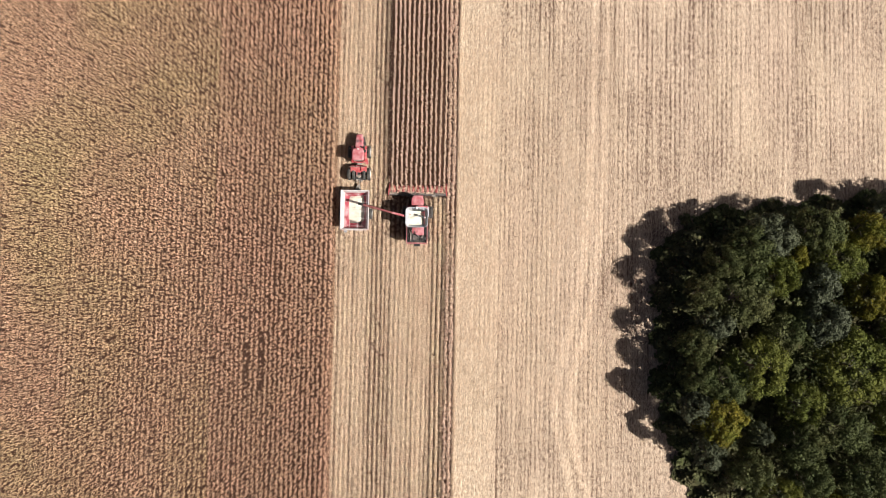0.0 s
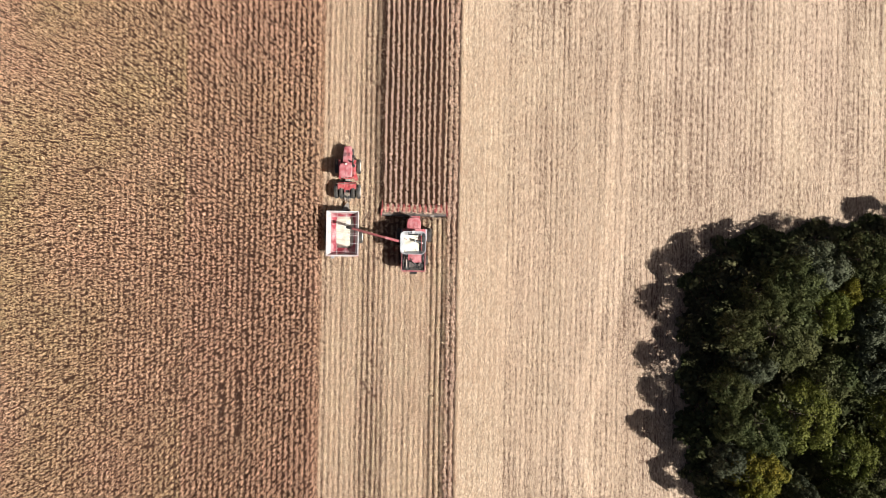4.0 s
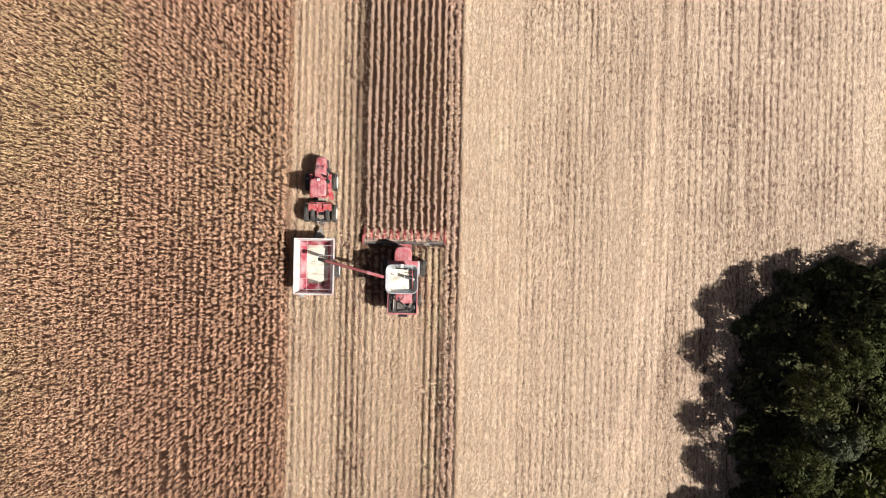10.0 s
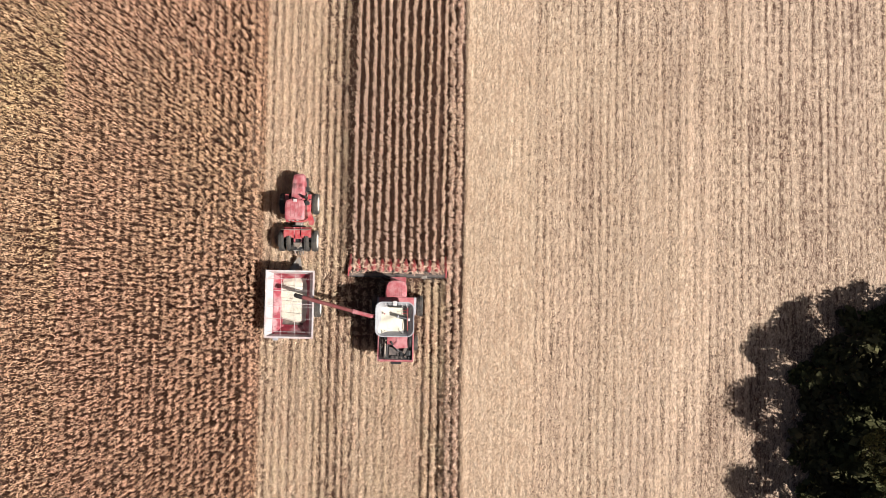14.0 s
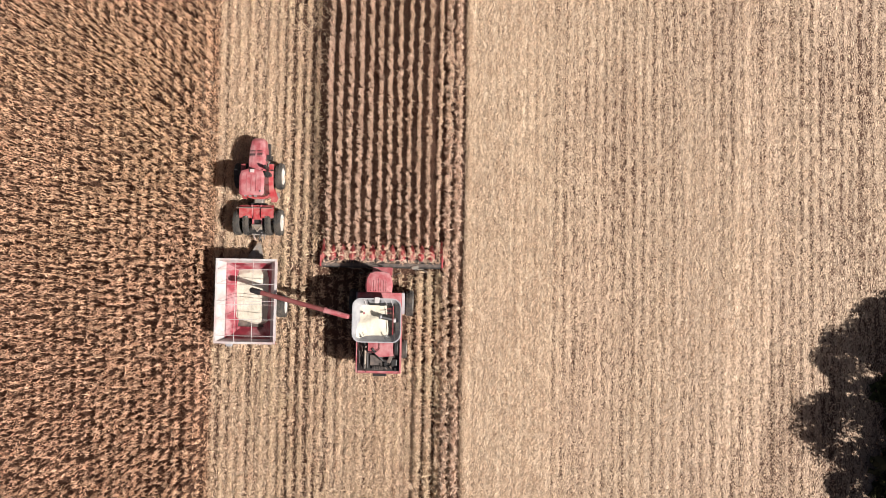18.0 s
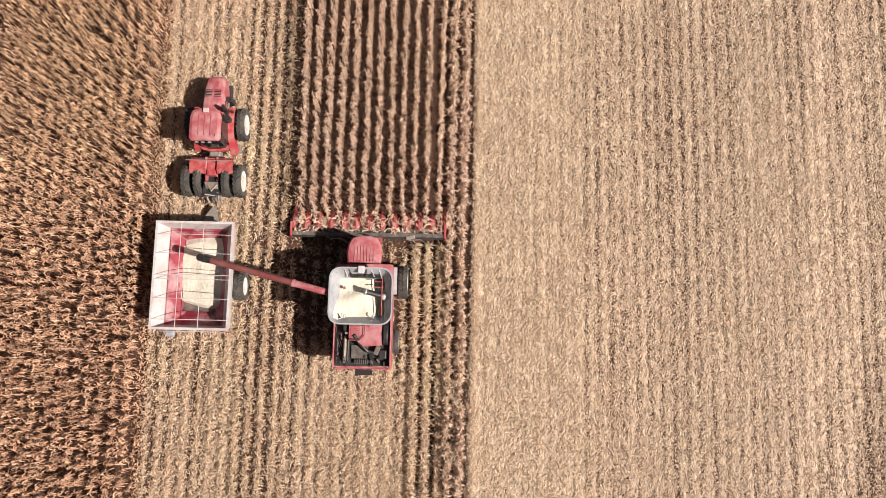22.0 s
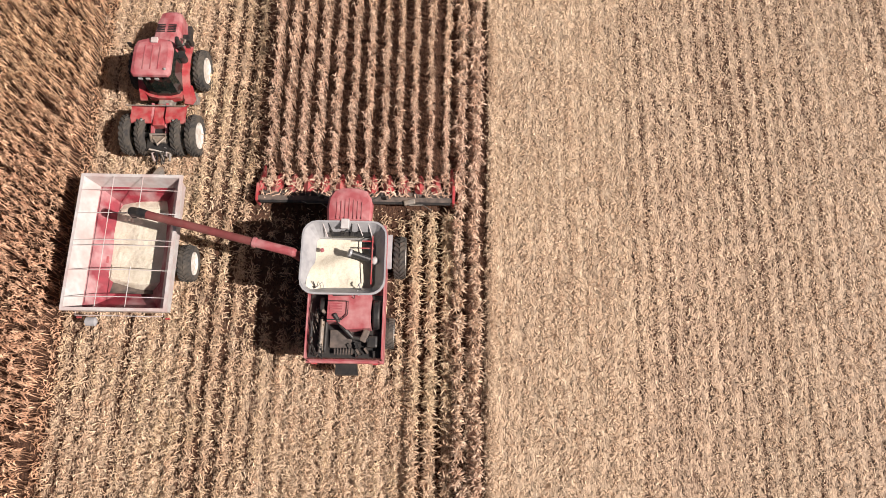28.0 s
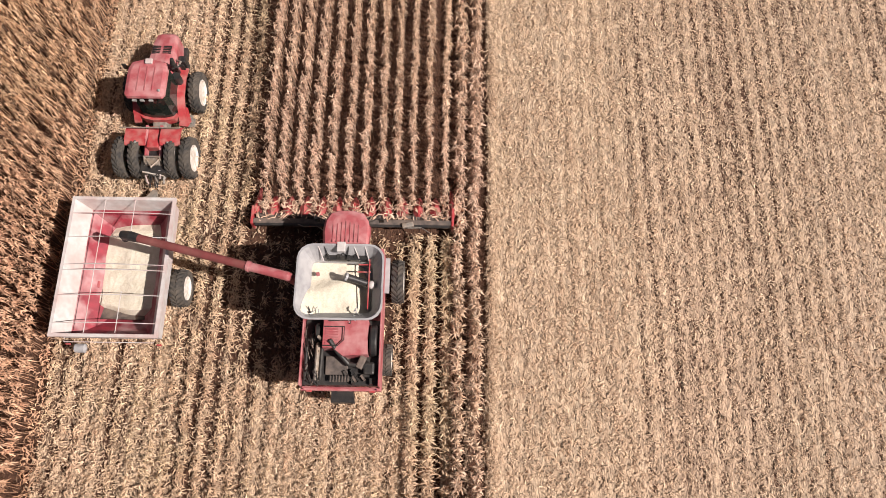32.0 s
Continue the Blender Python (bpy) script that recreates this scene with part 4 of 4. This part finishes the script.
    part("rear_bumper_rail", bm, WHITE, c)
    for s in (-1, 1):
        bm = bmesh.new()
        box(bm, s * 1.95 - 0.1, s * 1.95 + 0.1, -3.22, -3.16, 1.6, 1.75, 0.02)
        part("rear_lamp", bm, RED_BRIGHT, c, "red rear lamp")
    return c


build_combine()
build_tractor()
build_cart()


# ---- the wood ----
def crown_mesh(name, radius, height, clumps, per, size, seed):
    """Leaves on the skins of many small clumps spread over a lumpy dome."""
    r = np.random.default_rng(seed)
    th = r.random(clumps) * 2 * math.pi
    cz = 1 - r.random(clumps) * 1.35
    s = np.sqrt(np.clip(1 - cz * cz, 0, 1))
    k = 0.72 + 0.26 * r.random(clumps)
    ctr = np.stack([radius * k * s * np.cos(th), radius * k * s * np.sin(th), height * 0.62 + height * 0.36 * k * cz], 1)
    crad = radius * (0.12 + 0.16 * r.random(clumps))
    i = np.repeat(np.arange(clumps), per)
    d = r.normal(size=(len(i), 3))
    d /= np.linalg.norm(d, axis=1)[:, None]
    d[:, 2] = np.where(d[:, 2] < -0.3, -d[:, 2], d[:, 2])
    p = ctr[i] + d * crad[i][:, None] * (0.75 + 0.35 * r.random(len(i)))[:, None]
    u = np.cross(d, r.normal(size=(len(i), 3)))
    u /= np.linalg.norm(u, axis=1)[:, None] + 1e-6
    w = np.cross(d + 0.5 * r.normal(size=d.shape), u)
    w /= np.linalg.norm(w, axis=1)[:, None] + 1e-6
    q = size * (0.6 + 0.8 * r.random(len(i)))[:, None]
    v = np.stack([p - u * q * 0.5, p + w * q * 0.32, p + u * q * 0.5, p - w * q * 0.32], 1).reshape(-1, 3)
    return v, np.arange(len(i))[:, None] * 4 + np.array([[0, 1, 2, 3]])


def build_tree(x, y, radius, height, leaf, label, seed):
    t = thing("tree", x, y, label, "tree", "trees of the wood")
    r = random.Random(seed)
    bm = bmesh.new()
    top = height * 0.62
    tube(bm, [(0, 0, -0.2), (0.05, 0.03, top * 0.35), (0.15 * r.random(), -0.1, top * 0.7), (0.1, 0.1, top)], [0.32, 0.25, 0.18, 0.08], 10)
    for k in range(7):
        a = 2 * math.pi * k / 7 + r.random()
        z0 = top * (0.4 + 0.08 * k)
        e = radius * (0.55 + 0.2 * r.random())
        tube(bm, [(0.05, 0, z0), (e * 0.5 * math.cos(a), e * 0.5 * math.sin(a), z0 + e * 0.35), (e * math.cos(a), e * math.sin(a), z0 + e * 0.55)], [0.11, 0.07, 0.03], 6)
    part("trunk", bm, BARK, t)
    v, f = crown_mesh("crown", radius, height, 95, 88, 0.32, seed)
    mesh_object("crown", v, f, leaf, parent=t)
    return t


KINDS = [
    build_tree(51.3, -12.1 + WOOD_Y, 4.4, 13.5, LEAF, "broad green deciduous tree in full leaf", 11),
    build_tree(49.2, -1.9 + WOOD_Y, 4.2, 12.8, LEAF_DARK, "dark green deciduous tree at the wood's edge", 12),
    build_tree(53.5, 7.4 + WOOD_Y, 3.4, 12.8, LEAF_GREY, "grey-green deciduous tree with loose crown", 13),
    build_tree(46.2, -20.1 + WOOD_Y, 3.6, 12.0, LEAF_GOLD, "yellowing green tree at the wood's edge", 14),
]
# x, y (before the wood's offset), kind, scale
TREES = [
    (58.3, -17.7, 0, 0.78), (65.0, -11.8, 0, 1.22), (57.1, 4.0, 3, 0.62), (63.7, 4.0, 0, 0.85), (67.7, 8.2, 3, 0.8), (54.2, 1.4, 0, 0.7), (42.6, -9.0, 1, 0.62),
    (67.9, -1.6, 3, 0.9), (60.5, 0.2, 2, 0.9), (54.9, -31.6, 0, 0.72), (63.8, -32.6, 3, 0.62), (67.5, -27.8, 1, 0.95), (42.4, -18.6, 2, 0.7), (44.6, -25.0, 2, 0.72), (51.5, -21.9, 2, 0.5),
    (59.3, -28.6, 1, 0.7), (69.5, -32.0, 1, 0.8), (50.0, 5.2, 1, 0.85), (60.4, 8.4, 1, 0.85), (45.4, -5.8, 2, 0.75), (56.5, -7.2, 1, 0.95), (57.8, -23.5, 1, 0.8), (63.6, -20.6, 1, 0.95),
    (47.2, -14.6, 1, 0.8), (60.6, -5.6, 2, 1.0), (50.5, -27.4, 1, 0.7), (73.0, -19.0, 0, 0.95), (74.0, -6.0, 0, 1.1), (74.5, 4.0, 1, 1.0), (76.0, -28.0, 1, 1.0), (72.0, 11.5, 2, 0.9),
    (82.0, -13.0, 1, 1.15), (83.0, -1.0, 0, 1.1), (84.0, -24.0, 0, 1.0), (82.0, 10.0, 1, 1.0), (43.8, -1.2, 1, 0.66), (43.2, -13.6, 1, 0.62), (46.4, 3.6, 1, 0.7),
]
for i, (x, y, k, s) in enumerate(TREES):
    m = pose(x, y + WOOD_Y, 0, 0, 0, (i * 77) % 360)
    m = m @ Matrix.Diagonal((s, s, (0.76 + 0.24 * s) * (0.9 + 0.24 * ((i * 37) % 10) / 10), 1))
    copy_thing(KINDS[k], m)


def wood_floor():
    """Low bushes under the trees, inside the wood's outline."""
    n = 48000
    x = 37.5 + rg.random(n) * 54
    y = -37.0 + rg.random(n) * 54
    west = np.where(y < -18, 38.2 + (-18 - y) * 0.34, 38.2 + np.maximum(0, y - 4) * 0.7) + 0.9 * np.sin(y * 0.9) + 0.5 * np.sin(y * 2.3)
    north = 11.5 + (x - 44) * 0.12 + 0.8 * np.sin(x * 0.8)
    south = -36.3 + 0.5 * np.sin(x * 0.9)
    keep = (x > west) & (y < north) & (y > south)
    x, y, west = x[keep], y[keep], west[keep]
    depth = np.minimum(np.minimum(x - west, y - south[keep]), north[keep] - y)
    z = np.clip(0.3 + depth * 0.55, 0.2, 3.0) * (0.5 + 0.5 * rg.random(len(x))) + 0.9 * np.sin(x * 1.1) * np.sin(y * 1.3) * np.clip(depth, 0, 1)
    z = np.maximum(z, 0.08)
    return flakes(x, y + WOOD_Y, z, 0.45 + 0.4 * rg.random(len(x)), 0.25 + 0.25 * rg.random(len(x)), 0.8)


v, f = wood_floor()
mesh_object("undergrowth", v, f, SHRUB, "dark bushes and brambles under the trees", "undergrowth")

# ---- standing corn ----
def thinned(px, py):
    """Drop single plants, small bare spots and the two long gaps."""
    gone = (((np.abs(px + 24.4) < 0.4) & (py > -32) & (py < -22)) | ((np.abs(px + 26.7) < 0.4) & (py > -33) & (py < -24))) & (rg.random(len(px)) < 0.8)
    gone |= (rg.random(len(px)) < 0.06) | (np.sin(px * 2.1 + 3 * np.sin(py * 0.9)) * np.sin(py * 1.7 + px) > 0.965)
    return px[~gone], py[~gone]


px, py = thinned(*row_points([-13.7 - ROW * k for k in range(11)], -62, 48, 0.17))
v, f = corn_plants(px, py, 2.1, 14, 0.21, 0.055, 0.5, 0.16)
mesh_object("corn_field", v, f, CORN_RED, "ripe brown corn standing at the edge of the field", "corn")
px, py = thinned(*row_points([-13.7 - ROW * k for k in range(11, 25)], -62, 48, 0.19))
v, f = corn_plants(px, py, 2.1, 11, 0.2, 0.062, 0.4, 0.2)
mesh_object("corn_field", v, f, CORN_RED, "ripe brown corn standing in close rows", "corn")
px, py = thinned(*row_points([-13.7 - ROW * k for k in range(25, 78)], -62, 48, 0.215))
keep = py > -52.0 + (px + 62) * -0.75
px, py = px[keep], py[keep]
v, f = corn_plants(px, py, 2.1, 7, 0.22, 0.085, 0.32, 0.22)
mesh_object("corn_field", v, f, CORN_OLIVE, "ripe brown corn reaching to the field's corner", "corn")
px, py = row_points([-4.09 + ROW * k for k in range(12)], 0.75, 50, 0.155)
v, f = corn_plants(px, py, np.where(py < 1.7, 0.75 + 0.8 * np.clip(py - 0.6, 0, 1.1), 2.2), 22, 0.18, 0.042, 0.3, 0.06, 0.38)
mesh_object("corn_strip", v, f, CORN, "strip of dry standing corn in front of the combine", "corn")
px, py = row_points([4.98, 5.72], -62, 50, 0.14)
v, f = corn_plants(px, py, 1.05, 24, 0.26, 0.05, 0.45, 0.05)
mesh_object("corn_rows", v, f, CORN, "two uncut corn rows beside the stubble", "corn")

# ---- stubble and litter ----
def stubs(xs, y0, y1, step, height, spread, per=3, width=0.05, broken=0.0):
    """Cut rows with their torn leaves; broken: the share of the row that is trodden away in patches."""
    px, py = row_points(xs, y0, y1, step)
    if broken:
        keep = uneven(px * 1.3, py, 2.6) + 0.5 * uneven(px, py, 0.9) > -1.1 + 1.3 * broken
        px, py = px[keep], py[keep]
    bare = (px > -5.2) & (px < -1.7) & (py > -6.2) & (py < 0.0) & (rg.random(len(px)) < 0.5)      # half the stubs left out in the combine's shadow, to deepen it
    px, py = px[~bare], py[~bare]
    rep = np.repeat(np.arange(len(px)), per)
    k = len(rep)
    tall = height * (0.7 + 0.6 * rg.random(len(px)))[rep]
    base = np.stack([px[rep] + rg.normal(size=k) * 0.09, py[rep] + (rg.random(k) - 0.5) * 0.2, tall * (0.3 + 0.75 * rg.random(k))], 1)
    ln = spread * (0.5 + rg.random(k))
    return leaves(base, rg.random(k) * 2 * math.pi, ln, width * (0.6 + 0.8 * rg.random(k)), ln * 0.2, np.minimum(ln * 0.6, base[:, 2]))


v, f = stubs([-12.9 + ROW * k for k in range(7)], -66, 52, 0.16, 0.34, 0.21, 9, 0.042, 0.25)
mesh_object("stubble", v, f, STUBBLE, "short trampled corn stubble where the cart drives", "stubble")
v, f = stubs([-13.45, -13.2], -66, 52, 0.2, 0.35, 0.24, 5, 0.045, 0.3)
mesh_object("stubble", v, f, CORN_RED, "bent brown corn leaves along the field's edge", "stubble")
v, f = stubs([-12.9 + ROW * k for k in (7, 8, 9, 10)], -66, 52, 0.15, 0.45, 0.23, 13, 0.04, 0.25)
mesh_object("stubble", v, f, STUBBLE, "leafy corn stubble in rows with brown soil between", "stubble")
v, f = stubs([-4.68 + ROW * k for k in range(5)], -62, -0.4, 0.15, 0.34, 0.21, 10, 0.038, 0.22)
mesh_object("stubble", v, f, STUBBLE, "leafy fresh stubble along the combine's track", "stubble")
v, f = stubs([-0.87 + ROW * k for k in range(5)], -62, -0.3, 0.15, 0.34, 0.21, 10, 0.038, 0.2)
mesh_object("stubble", v, f, STUBBLE, "fresh corn stubble strewn with chaff behind the combine", "stubble")
v, f = stubs([2.9 + ROW * k for k in range(3)], -66, -0.3, 0.15, 0.55, 0.27, 24, 0.042, 0.1)
mesh_object("stubble", v, f, STUBBLE, "taller leafy stubble beside the combine", "stubble")
v, f = stubs([6.6 + ROW * k for k in range(36)], -40, 30, 0.2, 0.15, 0.2, 3, 0.037)
mesh_object("stubble", v, f, LITTER, "bleached low stubble of the harvested field", "stubble")
v, f = stubs([6.42, 6.55], -62, 50, 0.1, 0.36, 0.16, 10, 0.03)
mesh_object("stubble", v, f, LITTER, "thick bleached stubble along the uncut rows", "stubble")


def litter(x0, x1, y0, y1, density, z, size, ridge=0.15):
    n = int((x1 - x0) * (y1 - y0) * density)
    x, y = x0 + rg.random(n) * (x1 - x0), y0 + rg.random(n) * (y1 - y0)
    keep = rg.random(n) < (0.62 + 0.5 * uneven(x * 1.5, y * 0.6, 2.4) + 0.4 * uneven(x * 1.2, y, 0.8)) * (1 - ridge + ridge * np.cos((x + 4.09) * 2 * math.pi / ROW))
    x, y = x[keep], y[keep]
    return flakes(x, y, z * (0.3 + rg.random(len(x))), size * (0.5 + rg.random(len(x))), size * 0.28 * (0.5 + rg.random(len(x))), 0.75)


v, f = joined([litter(6.3, 14, -34, 24, 135, 0.06, 0.13, 0.25), litter(14, 28, -34, 24, 85, 0.06, 0.13, 0.25), litter(28, 32, -36, 26, 45, 0.06, 0.15), litter(32, 82, -58, 48, 12, 0.06, 0.2), litter(6.3, 32, 26, 48, 22, 0.06, 0.18), litter(6.3, 32, -58, -36, 22, 0.06, 0.18), litter(-13.2, -7.8, -50, 40, 95, 0.14, 0.14, 0.3), litter(-12.4, -10.6, -50, 40, 45, 0.2, 0.14, 0.1), litter(-9.5, -7.9, -50, 40, 70, 0.2, 0.14, 0.1), litter(-3.3, -1.6, -50, -6.5, 70, 0.22, 0.13, 0.1), litter(-0.2, 1.0, -50, -8.0, 80, 0.22, 0.13, 0.1), litter(-7.8, -4.4, -50, 40, 50, 0.12, 0.14, 0.3), litter(-2.6, 2.4, -30, -8.0, 150, 0.3, 0.12, 0.1), litter(-4.4, 2.8, -50, -8.2, 95, 0.22, 0.12, 0.4), litter(-4.9, 4.6, -50, 0, 45, 0.12, 0.12, 0.35)])
mesh_object("crop_litter", v, f, LITTER, "scattered straw, husks and leaf shreds", "straw")
n = 330
v, f = flakes(-4.5 + 9.0 * rg.random(n), 0.3 + 0.9 * rg.random(n), 0.92 + 0.12 * rg.random(n), 0.16 + 0.2 * rg.random(n), 0.03 + 0.03 * rg.random(n), 0.5)
mesh_object("leaf_shreds", v, f, CORN, "torn dry corn leaves lying on the corn head", "straw")
